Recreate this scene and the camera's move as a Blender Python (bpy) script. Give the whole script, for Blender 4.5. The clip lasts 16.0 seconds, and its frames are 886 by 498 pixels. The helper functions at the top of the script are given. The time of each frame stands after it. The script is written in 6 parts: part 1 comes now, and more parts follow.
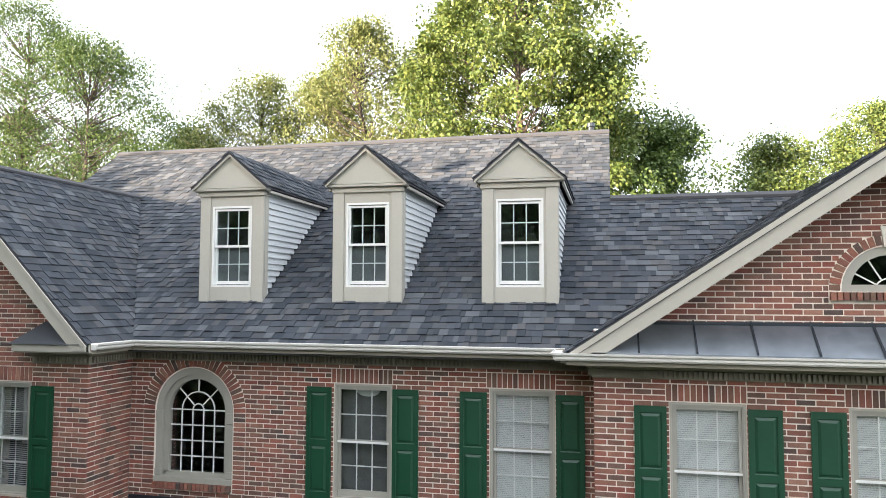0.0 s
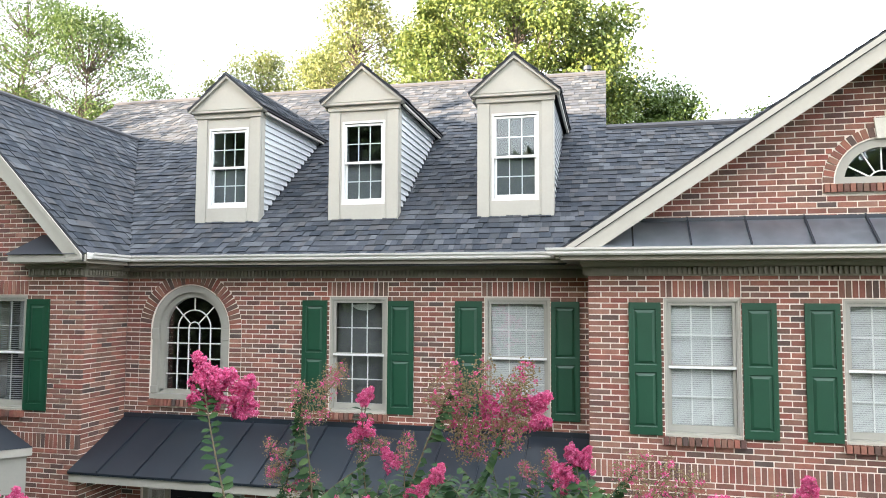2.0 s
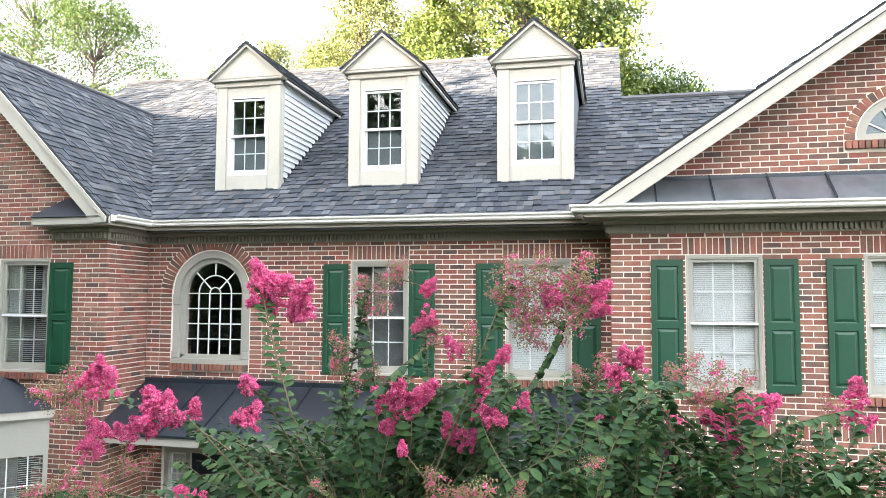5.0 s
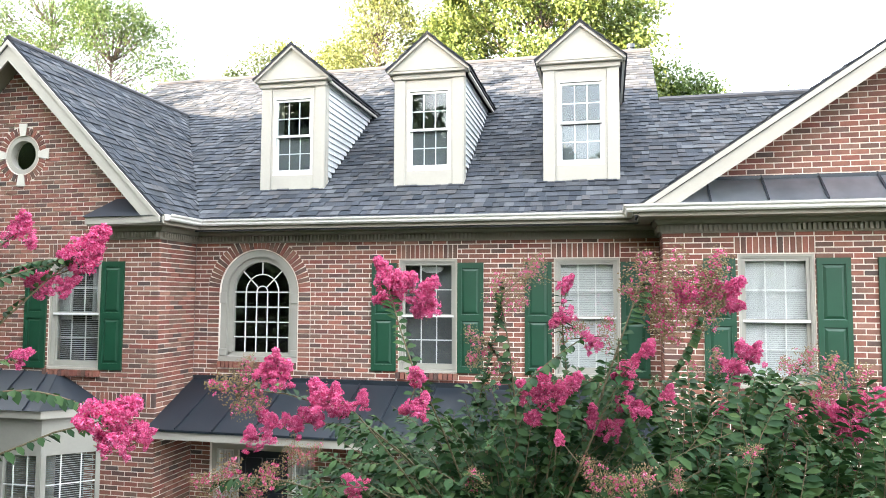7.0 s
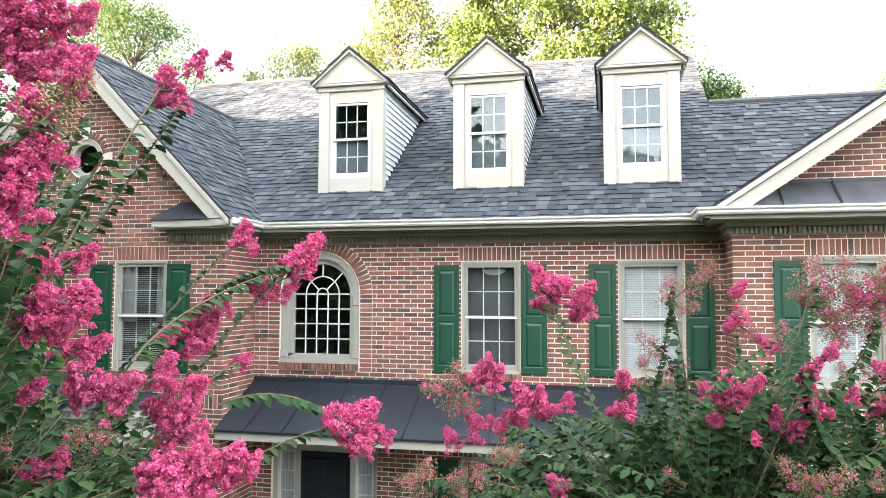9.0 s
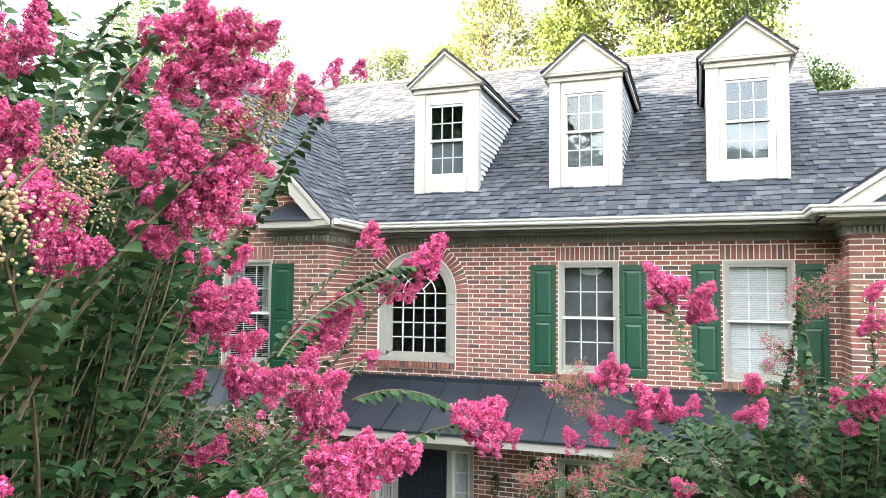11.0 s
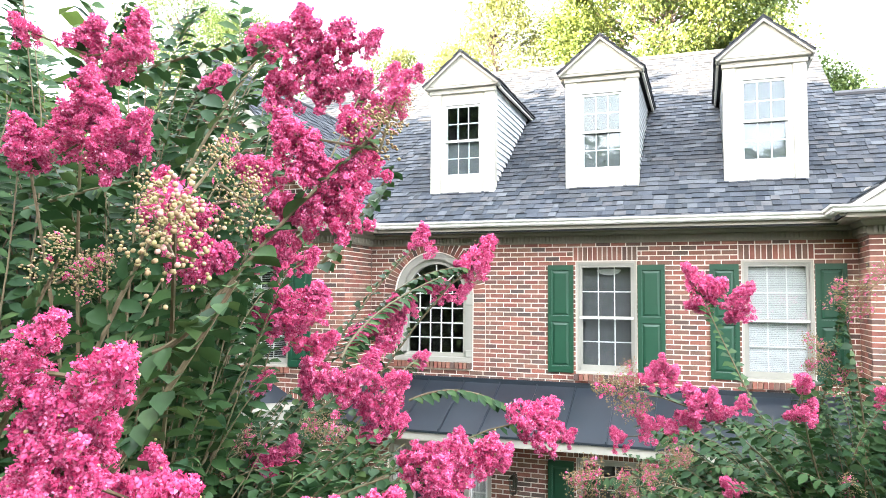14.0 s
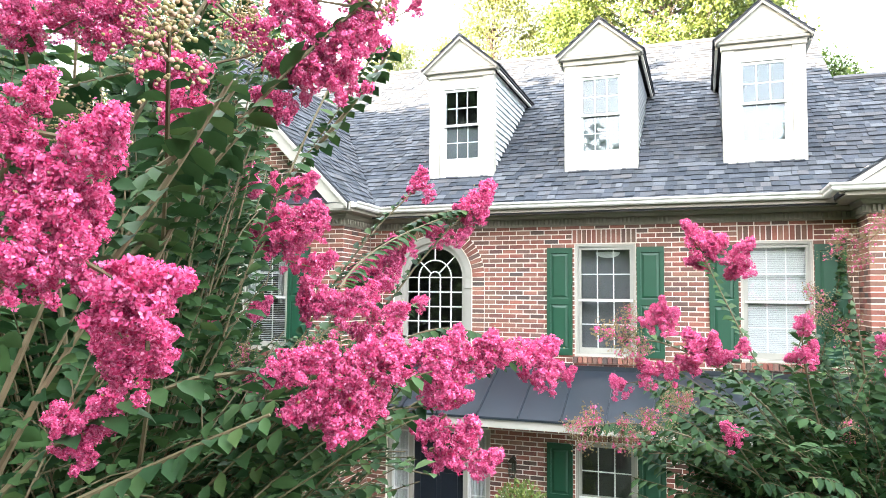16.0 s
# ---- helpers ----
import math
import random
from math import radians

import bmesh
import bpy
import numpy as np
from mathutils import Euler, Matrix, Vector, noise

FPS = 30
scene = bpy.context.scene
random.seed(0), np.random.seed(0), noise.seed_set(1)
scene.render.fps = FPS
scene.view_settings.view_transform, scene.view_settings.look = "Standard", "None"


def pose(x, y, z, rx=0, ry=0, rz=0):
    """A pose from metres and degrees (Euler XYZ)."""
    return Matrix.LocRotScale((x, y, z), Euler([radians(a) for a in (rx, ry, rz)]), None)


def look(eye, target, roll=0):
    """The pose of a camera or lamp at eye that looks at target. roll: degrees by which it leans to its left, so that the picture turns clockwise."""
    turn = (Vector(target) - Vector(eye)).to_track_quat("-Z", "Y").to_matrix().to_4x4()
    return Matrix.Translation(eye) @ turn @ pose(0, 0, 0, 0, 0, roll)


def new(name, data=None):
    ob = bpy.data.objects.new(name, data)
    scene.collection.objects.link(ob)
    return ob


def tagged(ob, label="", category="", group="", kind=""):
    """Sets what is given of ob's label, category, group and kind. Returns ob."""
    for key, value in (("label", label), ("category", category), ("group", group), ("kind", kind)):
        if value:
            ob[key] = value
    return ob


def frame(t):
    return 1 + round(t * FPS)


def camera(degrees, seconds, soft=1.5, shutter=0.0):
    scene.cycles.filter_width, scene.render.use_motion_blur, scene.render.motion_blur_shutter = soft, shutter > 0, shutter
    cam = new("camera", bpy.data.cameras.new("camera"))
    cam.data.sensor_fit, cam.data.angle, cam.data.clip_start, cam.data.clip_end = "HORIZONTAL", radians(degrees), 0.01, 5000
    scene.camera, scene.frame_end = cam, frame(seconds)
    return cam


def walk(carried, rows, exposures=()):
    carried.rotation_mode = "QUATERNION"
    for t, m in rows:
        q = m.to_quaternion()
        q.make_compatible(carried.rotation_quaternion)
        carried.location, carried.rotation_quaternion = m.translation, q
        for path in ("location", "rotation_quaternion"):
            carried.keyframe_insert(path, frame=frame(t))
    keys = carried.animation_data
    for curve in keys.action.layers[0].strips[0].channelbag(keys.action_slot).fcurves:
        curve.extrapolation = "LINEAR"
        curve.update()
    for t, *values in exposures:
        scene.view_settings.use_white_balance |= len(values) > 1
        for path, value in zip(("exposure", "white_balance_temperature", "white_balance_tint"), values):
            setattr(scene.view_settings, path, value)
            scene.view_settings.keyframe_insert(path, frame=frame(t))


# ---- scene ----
cam = camera(63.4, 16.0, soft=0.85)
METRES, EYE, TILT, LEAN, TURN = 4.38, 6.3, 0.0, 0.0, 13.1
EXPOSURES = [(0.0, 2.75, 6050, 10), (1.5, 3.1, 6050, 10), (4.0, 3.68, 6050, 10), (9.0, 3.75, 6050, 10), (10.0, 3.8, 6050, 10), (12.5, 4.22, 6050, 10), (16.0, 4.34, 6050, 10)]
ROWS = [
    (0.0, 0.0, 0.0, 0.0, -0.01, 3.72, -0.22),
    (0.5, 0.0047, 0.0034, -0.092, -0.02, 3.8, -0.23),
    (1.0, 0.0092, 0.0068, -0.1566, -0.04, 3.83, -0.24),
    (1.5, 0.0114, 0.0109, -0.2176, -0.04, 3.88, -0.26),
    (2.0, 0.0138, 0.0139, -0.2826, -0.05, 3.9, -0.26),
    (2.5, 0.0137, 0.0138, -0.3387, -0.08, 3.96, -0.28),
    (3.0, 0.011, 0.0145, -0.386, -0.07, 3.92, -0.26),
    (3.5, 0.0065, 0.0164, -0.3952, -0.07, 3.91, -0.26),
    (4.0, 0.0016, 0.015, -0.396, -0.07, 3.91, -0.3),
    (6.5, -0.1762, -0.0183, -0.4037, -0.16, 3.9, -0.28),
    (7.0, -0.2085, -0.0244, -0.404, -0.16, 3.88, -0.3),
    (7.5, -0.2566, -0.0297, -0.4018, -0.18, 3.87, -0.32),
    (8.0, -0.3179, -0.0344, -0.4005, -0.2, 3.89, -0.32),
    (8.5, -0.3797, -0.0411, -0.3994, -0.2, 3.88, -0.3),
    (9.0, -0.4143, -0.0465, -0.3995, -0.19, 3.89, -0.22),
    (9.5, -0.4198, -0.0489, -0.3988, 1.4, 3.9, -0.24),
    (10.0, -0.4201, -0.0516, -0.3975, 5.8, 3.89, -0.56),
    (12.5, -0.5078, -0.0646, -0.4033, 6.77, 3.78, -0.63),
    (13.0, -0.5039, -0.0677, -0.4017, 6.78, 3.77, -0.6),
    (13.5, -0.4996, -0.0706, -0.4006, 6.84, 3.8, -0.53),
    (14.0, -0.498, -0.0703, -0.3988, 6.82, 3.79, -0.52),
    (14.5, -0.4967, -0.0704, -0.3975, 6.8, 3.79, -0.49),
    (15.0, -0.496, -0.0686, -0.4119, 6.79, 3.81, -0.48),
    (15.5, -0.4975, -0.0648, -0.4266, 6.73, 3.78, -0.59),
    (16.0, -0.4986, -0.0625, -0.4557, 6.72, 3.8, -0.52),
]
walk(cam, [(t, pose(0, 0, EYE, TILT, LEAN, TURN) @ pose(METRES * x, METRES * y, METRES * z, 90 + pitch, roll, yaw)) for t, x, y, z, yaw, pitch, roll in ROWS], EXPOSURES)

# ---- world and sun ----
SUN_ELEVATION, SUN_AZIMUTH = 7.9, 221.0      # degrees; azimuth clockwise from +y
world = bpy.data.worlds.new("world")
scene.world = world
world.use_nodes = True
wn = world.node_tree
sky = wn.nodes.new("ShaderNodeTexSky")
sky.sky_type = "NISHITA"
sky.sun_disc = False
sky.sun_elevation, sky.sun_rotation = radians(SUN_ELEVATION), radians(SUN_AZIMUTH)
sky.air_density, sky.dust_density, sky.ozone_density = 1.0, 6.0, 0.6
haze = wn.nodes.new("ShaderNodeMix")             # a bright even haze veils the blue
haze.data_type = "RGBA"
haze.inputs["Factor"].default_value = 0.70
haze.inputs["B"].default_value = (6.7, 6.75, 6.82, 1)
wn.links.new(sky.outputs[0], haze.inputs["A"])
wn.links.new(haze.outputs["Result"], wn.nodes["Background"].inputs[0])
wn.nodes["Background"].inputs[1].default_value = 0.095
sun = new("sun", bpy.data.lights.new("sun", "SUN"))
sun.data.energy, sun.data.angle, sun.data.color = 5.0, radians(0.6), (1.0, 0.78, 0.56)
az, el = radians(SUN_AZIMUTH), radians(SUN_ELEVATION)
SUN_DIR = Vector((math.sin(az) * math.cos(el), math.cos(az) * math.cos(el), math.sin(el)))
sun.matrix_world = look(SUN_DIR * 60, (0, 0, 0))


# ---- materials ----
def material(name, colours, rough=0.7, metal=0.0, grain=60.0, blotch=3.0, amount=0.25, bump=0.15, pieces=False, spec=0.5):
    """Colours along a ramp picked by piece (or by blotches), with grain and blotches at two scales."""
    m = bpy.data.materials.new(name)
    m.use_nodes = True
    n, l = m.node_tree.nodes, m.node_tree.links
    b = n["Principled BSDF"]
    co = n.new("ShaderNodeTexCoord")
    geo = n.new("ShaderNodeNewGeometry")
    fine, broad = n.new("ShaderNodeTexNoise"), n.new("ShaderNodeTexNoise")
    fine.inputs["Scale"].default_value, broad.inputs["Scale"].default_value = grain, blotch
    fine.inputs["Detail"].default_value = 4.0
    for t in (fine, broad):
        l.new(geo.outputs["Position"], t.inputs["Vector"])
    ramp = n.new("ShaderNodeValToRGB")
    ramp.color_ramp.interpolation = "LINEAR"
    while len(ramp.color_ramp.elements) < len(colours):
        ramp.color_ramp.elements.new(0.5)
    for i, (e, c) in enumerate(zip(ramp.color_ramp.elements, colours)):
        e.position = i / max(1, len(colours) - 1)
        e.color = (*c, 1)
    if pieces:
        info = n.new("ShaderNodeObjectInfo")
        add = n.new("ShaderNodeMath")
        add.operation = "ADD"
        l.new(info.outputs["Random"], add.inputs[0])
        l.new(geo.outputs["Random Per Island"], add.inputs[1])
        fr = n.new("ShaderNodeMath")
        fr.operation = "FRACT"
        l.new(add.outputs[0], fr.inputs[0])
        l.new(fr.outputs[0], ramp.inputs[0])
    else:
        l.new(broad.outputs["Fac"], ramp.inputs[0])
    mul = n.new("ShaderNodeMath")
    mul.operation = "MULTIPLY_ADD"
    l.new(fine.outputs["Fac"], mul.inputs[0])
    mul.inputs[1].default_value = amount
    mul.inputs[2].default_value = 1 - amount
    mul2 = n.new("ShaderNodeMath")
    mul2.operation = "MULTIPLY_ADD"
    l.new(broad.outputs["Fac"], mul2.inputs[0])
    mul2.inputs[1].default_value = amount
    l.new(mul.outputs[0], mul2.inputs[2])
    mix = n.new("ShaderNodeVectorMath")
    mix.operation = "SCALE"
    l.new(ramp.outputs[0], mix.inputs[0])
    l.new(mul2.outputs[0], mix.inputs["Scale"])
    l.new(mix.outputs[0], b.inputs["Base Color"])
    b.inputs["Roughness"].default_value = rough
    b.inputs["Metallic"].default_value = metal
    b.inputs["Specular IOR Level"].default_value = spec
    if bump:
        bp = n.new("ShaderNodeBump")
        bp.inputs["Strength"].default_value = bump
        bp.inputs["Distance"].default_value = 0.01
        l.new(fine.outputs["Fac"], bp.inputs["Height"])
        l.new(bp.outputs[0], b.inputs["Normal"])
    return m


def leafy(name, colours, rough=0.5, through_light=0.26, spec=0.4):
    m = material(name, colours, rough, pieces=True, grain=25, amount=0.3, bump=0.0, spec=spec)
    n, l = m.node_tree.nodes, m.node_tree.links
    b = n["Principled BSDF"]
    tr = n.new("ShaderNodeBsdfTranslucent")
    l.new(b.inputs["Base Color"].links[0].from_socket, tr.inputs[0])
    mx = n.new("ShaderNodeMixShader")
    mx.inputs[0].default_value = through_light
    l.new(b.outputs[0], mx.inputs[1])
    l.new(tr.outputs[0], mx.inputs[2])
    l.new(mx.outputs[0], n["Material Output"].inputs[0])
    return m


def glassy(name, boost=1.0, tint=(0.9, 0.93, 0.93), coat=(1, 1, 1)):
    m = bpy.data.materials.new(name)
    m.use_nodes = True
    n, l = m.node_tree.nodes, m.node_tree.links
    n.remove(n["Principled BSDF"])
    tr, gl, fr, mx = (n.new("ShaderNode" + k) for k in ("BsdfTransparent", "BsdfGlossy", "LayerWeight", "MixShader"))
    tr.inputs[0].default_value = (*tint, 1)
    gl.inputs["Roughness"].default_value = 0.015
    gl.inputs[0].default_value = (*coat, 1)
    fr.inputs["Blend"].default_value = 0.5
    power, curve = n.new("ShaderNodeMath"), n.new("ShaderNodeMath")      # 4 % straight on, rising at grazing angles
    power.operation, curve.operation = "POWER", "MULTIPLY_ADD"
    power.inputs[1].default_value, curve.inputs[1].default_value, curve.inputs[2].default_value = 5.0, 0.96, 0.04
    l.new(fr.outputs["Facing"], power.inputs[0])
    l.new(power.outputs[0], curve.inputs[0])
    mu = n.new("ShaderNodeMath")
    mu.operation, mu.use_clamp = "MULTIPLY", True
    mu.inputs[1].default_value = boost
    l.new(curve.outputs[0], mu.inputs[0])
    l.new(mu.outputs[0], mx.inputs[0])
    l.new(tr.outputs[0], mx.inputs[1])
    l.new(gl.outputs[0], mx.inputs[2])
    l.new(mx.outputs[0], n["Material Output"].inputs[0])
    return m


BRICK = material("brick", [(0.220, 0.083, 0.062), (0.158, 0.075, 0.057), (0.256, 0.117, 0.083), (0.087, 0.058, 0.049), (0.204, 0.109, 0.078), (0.256, 0.097, 0.069), (0.132, 0.086, 0.064), (0.209, 0.073, 0.056), (0.072, 0.055, 0.049), (0.286, 0.147, 0.105)], 0.9, pieces=True, grain=38, blotch=9.0, amount=0.55, bump=0.35, spec=0.2)
MORTAR = material("mortar", [(0.80, 0.72, 0.63), (0.72, 0.65, 0.57), (0.84, 0.77, 0.68)], 0.95, grain=120, bump=0.4, spec=0.1)
SHINGLE = material("shingle", [(0.048, 0.051, 0.057), (0.055, 0.061, 0.072), (0.033, 0.040, 0.049), (0.080, 0.080, 0.083), (0.049, 0.055, 0.067), (0.094, 0.101, 0.110), (0.045, 0.049, 0.054), (0.032, 0.038, 0.047), (0.063, 0.066, 0.073)], 0.95, pieces=True, grain=220, blotch=1.3, amount=0.4, bump=0.5, spec=0.12)
ROOFDECK = material("roof_underlay", [(0.035, 0.036, 0.04), (0.05, 0.05, 0.055)], 0.95)
TRIM = material("trim_paint", [(0.334, 0.314, 0.268), (0.368, 0.347, 0.296), (0.310, 0.293, 0.251)], 0.55, grain=30, blotch=2, amount=0.10, bump=0.05)
CREAM = material("dormer_paint", [(0.343, 0.326, 0.282), (0.367, 0.351, 0.303), (0.326, 0.312, 0.269)], 0.55, grain=30, blotch=2, amount=0.10, bump=0.05)
WHITE = material("white_paint", [(0.62, 0.62, 0.60), (0.66, 0.66, 0.64)], 0.45, grain=30, amount=0.08, bump=0.03)
SIDING = material("white_siding", [(0.48, 0.50, 0.51), (0.53, 0.55, 0.56)], 0.5, grain=20, amount=0.10, bump=0.05, pieces=True)
GUTTER = material("gutter_paint", [(0.56, 0.54, 0.50), (0.64, 0.62, 0.58), (0.50, 0.475, 0.43)], 0.4, grain=18, blotch=1.5, amount=0.2, bump=0.03)
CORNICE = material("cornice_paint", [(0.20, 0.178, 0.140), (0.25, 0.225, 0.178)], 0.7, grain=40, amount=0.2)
GREEN = material("shutter_green", [(0.007, 0.045, 0.022), (0.010, 0.056, 0.028)], 0.42, grain=50, blotch=4, amount=0.15, bump=0.04)
BLACKMETAL = material("standing_seam_metal", [(0.010, 0.014, 0.020), (0.014, 0.020, 0.028)], 0.38, metal=0.0, grain=8, blotch=1.2, amount=0.25, bump=0.03, spec=0.6)
PENTMETAL = material("pent_metal", [(0.26, 0.30, 0.35), (0.40, 0.44, 0.49), (0.16, 0.18, 0.21)], 0.28, metal=0.9, grain=6, blotch=2.5, amount=0.3, bump=0.03)
DOORPAINT = material("door_paint", [(0.010, 0.014, 0.022), (0.014, 0.018, 0.028)], 0.35, amount=0.1, bump=0.02)
BLIND = material("blind_white", [(0.470, 0.475, 0.470), (0.512, 0.517, 0.512)], 0.6, amount=0.06, bump=0)
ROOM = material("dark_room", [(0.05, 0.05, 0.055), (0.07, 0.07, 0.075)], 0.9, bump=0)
WINPAINT = material("window_paint", [(0.27, 0.258, 0.222), (0.30, 0.288, 0.250), (0.25, 0.24, 0.205)], 0.55, grain=30, blotch=2, amount=0.12, bump=0.04)
STONE = material("keystone", [(0.55, 0.52, 0.46), (0.62, 0.59, 0.52)], 0.85, amount=0.25, bump=0.2)
GLASS = glassy("window_glass", 1.5, (0.98, 0.99, 0.99))
BRIGHTGLASS = glassy("dormer_glass", 1.15, (0.93, 0.96, 0.97), (0.88, 0.96, 1.0))      # double panes: four faces reflect
GRASS = material("lawn", [(0.022, 0.032, 0.012), (0.034, 0.044, 0.018), (0.028, 0.036, 0.016)], 0.95, grain=30, blotch=0.6, amount=0.5, bump=0.6)
PAVING = material("paving", [(0.35, 0.33, 0.30), (0.42, 0.40, 0.37)], 0.9, grain=70, amount=0.3)
BARK = material("bark", [(0.055, 0.042, 0.032), (0.09, 0.072, 0.056)], 0.95, grain=14, amount=0.5, bump=0.8)
TWIG = material("twig", [(0.108, 0.055, 0.034), (0.084, 0.068, 0.031), (0.137, 0.075, 0.045)], 0.8, grain=30, amount=0.4, bump=0.3)
BRASS = material("lantern_metal", [(0.05, 0.045, 0.04), (0.08, 0.07, 0.05)], 0.45, metal=0.8, amount=0.2)


# ---- building helpers ----
def box(bm, x0, x1, y0, y1, z0, z1):
    v = [bm.verts.new(p) for p in ((x0, y0, z0), (x1, y0, z0), (x1, y1, z0), (x0, y1, z0), (x0, y0, z1), (x1, y0, z1), (x1, y1, z1), (x0, y1, z1))]
    for f in ((0, 3, 2, 1), (4, 5, 6, 7), (0, 1, 5, 4), (1, 2, 6, 5), (2, 3, 7, 6), (3, 0, 4, 7)):
        bm.faces.new([v[i] for i in f])


def prism(bm, pts, shift):
    """A flat polygon drawn out by a shift."""
    a = [bm.verts.new(p) for p in pts]
    b = [bm.verts.new(Vector(p) + Vector(shift)) for p in pts]
    bm.faces.new(a[::-1])
    bm.faces.new(b)
    for i in range(len(a)):
        j = (i + 1) % len(a)
        bm.faces.new((a[i], a[j], b[j], b[i]))


def band(bm, inner, outer, shift):
    """A closed or open strip between two lines of points, drawn out by a shift."""
    for i in range(len(inner) - 1):
        prism(bm, [inner[i], inner[i + 1], outer[i + 1], outer[i]], shift)


def sweep(bm, profile, path, closed_ends=True):
    """A profile of (out, up) points carried along a level path of (x, y, z), outward to the right of the way."""
    rings = []
    for i, p in enumerate(path):
        p = Vector(p)
        d0 = (p - Vector(path[i - 1])).normalized() if i else (Vector(path[1]) - p).normalized()
        d1 = (Vector(path[i + 1]) - p).normalized() if i + 1 < len(path) else d0
        n0, n1 = Vector((d0.y, -d0.x, 0)), Vector((d1.y, -d1.x, 0))
        m = (n0 + n1) / max(0.3, 1 + n0.dot(n1))
        rings.append([bm.verts.new(p + m * o + Vector((0, 0, u))) for o, u in profile])
    k = len(profile)
    for a, b in zip(rings, rings[1:]):
        for i in range(k):
            j = (i + 1) % k
            bm.faces.new((a[i], b[i], b[j], a[j]))
    bm.faces.new(rings[0])
    bm.faces.new(rings[-1][::-1])


def tube(bm, a, b, r0, r1, sides=6):
    a, b = Vector(a), Vector(b)
    d = (b - a).normalized()
    u = d.orthogonal().normalized()
    w = d.cross(u)
    ra = [bm.verts.new(a + (u * math.cos(t) + w * math.sin(t)) * r0) for t in (2 * math.pi * i / sides for i in range(sides))]
    rb = [bm.verts.new(b + (u * math.cos(t) + w * math.sin(t)) * r1) for t in (2 * math.pi * i / sides for i in range(sides))]
    for i in range(sides):
        j = (i + 1) % sides
        bm.faces.new((ra[i], ra[j], rb[j], rb[i]))
    bm.faces.new(ra[::-1])
    bm.faces.new(rb)


def part(name, bm, mat, parent=None, label="", smooth=False):
    me = bpy.data.meshes.new(name)
    bmesh.ops.recalc_face_normals(bm, faces=bm.faces[:])
    bm.to_mesh(me)
    bm.free()
    me.materials.append(mat)
    if smooth:
        me.polygons.foreach_set("use_smooth", [True] * len(me.polygons))
    ob = new(name, me)
    ob.parent = parent
    if label:
        tagged(ob, label)
    return ob


def boxpart(name, mat, parent, *sides, label="", bevel=0.0):
    bm = bmesh.new()
    box(bm, *sides)
    if bevel:
        bmesh.ops.recalc_face_normals(bm, faces=bm.faces[:])
        bmesh.ops.bevel(bm, geom=bm.edges[:], offset=bevel, segments=1, affect="EDGES")
    return part(name, bm, mat, parent, label)


def thing(name, label, category, at=(0, 0, 0), group="", kind=""):
    ob = new(name)
    ob.location = at
    ob.empty_display_size = 0.1
    return tagged(ob, label, category, group, kind)


CUBE_V = [(-.5, -.5, -.5), (.5, -.5, -.5), (.5, .5, -.5), (-.5, .5, -.5), (-.5, -.5, .5), (.5, -.5, .5), (.5, .5, .5), (-.5, .5, .5)]
CUBE_F = [(0, 3, 2, 1), (4, 5, 6, 7), (0, 1, 5, 4), (1, 2, 6, 5), (2, 3, 7, 6), (3, 0, 4, 7)]
CUT = 0.06      # worn front edges of a piece, as a share of its depth


def lay(name, pieces, mat, parent, near=None, most=300):
    """Lays boxes, each a pose that carries its size: the near ones as objects on one mesh, the rest joined."""
    key = name + "_block"
    me = bpy.data.meshes.get(key)
    if me is None:
        me = bpy.data.meshes.new(key)
        me.from_pydata(CUBE_V, [], CUBE_F)
        me.materials.append(mat)
    singles = [p for p in pieces if near is None or near(p.translation)]
    singles = singles[:most]
    chosen = {id(p) for p in singles}
    for p in singles:
        ob = new(name, me)
        ob.parent = parent
        ob.matrix_basis = p
    rest = [p for p in pieces if id(p) not in chosen]
    if rest:
        vs, fs = [], []
        for p in rest:
            k = len(vs)
            vs += [tuple(p @ Vector(v)) for v in CUBE_V]
            fs += [tuple(i + k for i in f) for f in CUBE_F]
        m2 = bpy.data.meshes.new(name + "_field")
        m2.from_pydata(vs, [], fs)
        m2.materials.append(mat)
        ob = new(name + "_field", m2)
        ob.parent = parent
        tagged(ob, kind="stuff")


def sized(centre, size, x_axis=(1, 0, 0), z_axis=(0, 0, 1)):
    x, z = Vector(x_axis).normalized(), Vector(z_axis).normalized()
    y = z.cross(x)
    m = Matrix((x * size[0], y * size[1], z * size[2])).transposed().to_4x4()
    m.translation = centre
    return m


def cut(spans, a, b):
    out = []
    for s, e in spans:
        if b <= s or a >= e:
            out.append((s, e))
        else:
            if a > s:
                out.append((s, a))
            if b < e:
                out.append((b, e))
    return out


COURSE, BRICK_LONG, JOINT = 0.0677, 0.208, 0.0140


def brick_courses(spans_at, z0, z1, place, seed=1):
    """Running bond. spans_at(z): the stretches of wall at that height. place(s, z, length, height): a piece's pose."""
    rnd = random.Random(seed)
    out = []
    for i in range(int((z1 - z0) / COURSE)):
        z = z0 + (i + 0.5) * COURSE
        for s, e in spans_at(z):
            u = math.floor((s + 100) / BRICK_LONG) * BRICK_LONG - 100 + (BRICK_LONG / 2 if i % 2 else 0)
            ends = [s]
            while u < e:
                if u > s + .055 and u < e - .055:
                    ends.append(u)
                u += BRICK_LONG
            ends.append(e)
            for a, b in zip(ends, ends[1:]):
                a, b = a + JOINT / 2, b - JOINT / 2
                if b - a > .01:
                    out.append(place((a + b) / 2, z + rnd.uniform(-.001, .001), b - a, COURSE - JOINT + rnd.uniform(-.001, .001), rnd.uniform(0, 0.003)))
    return out


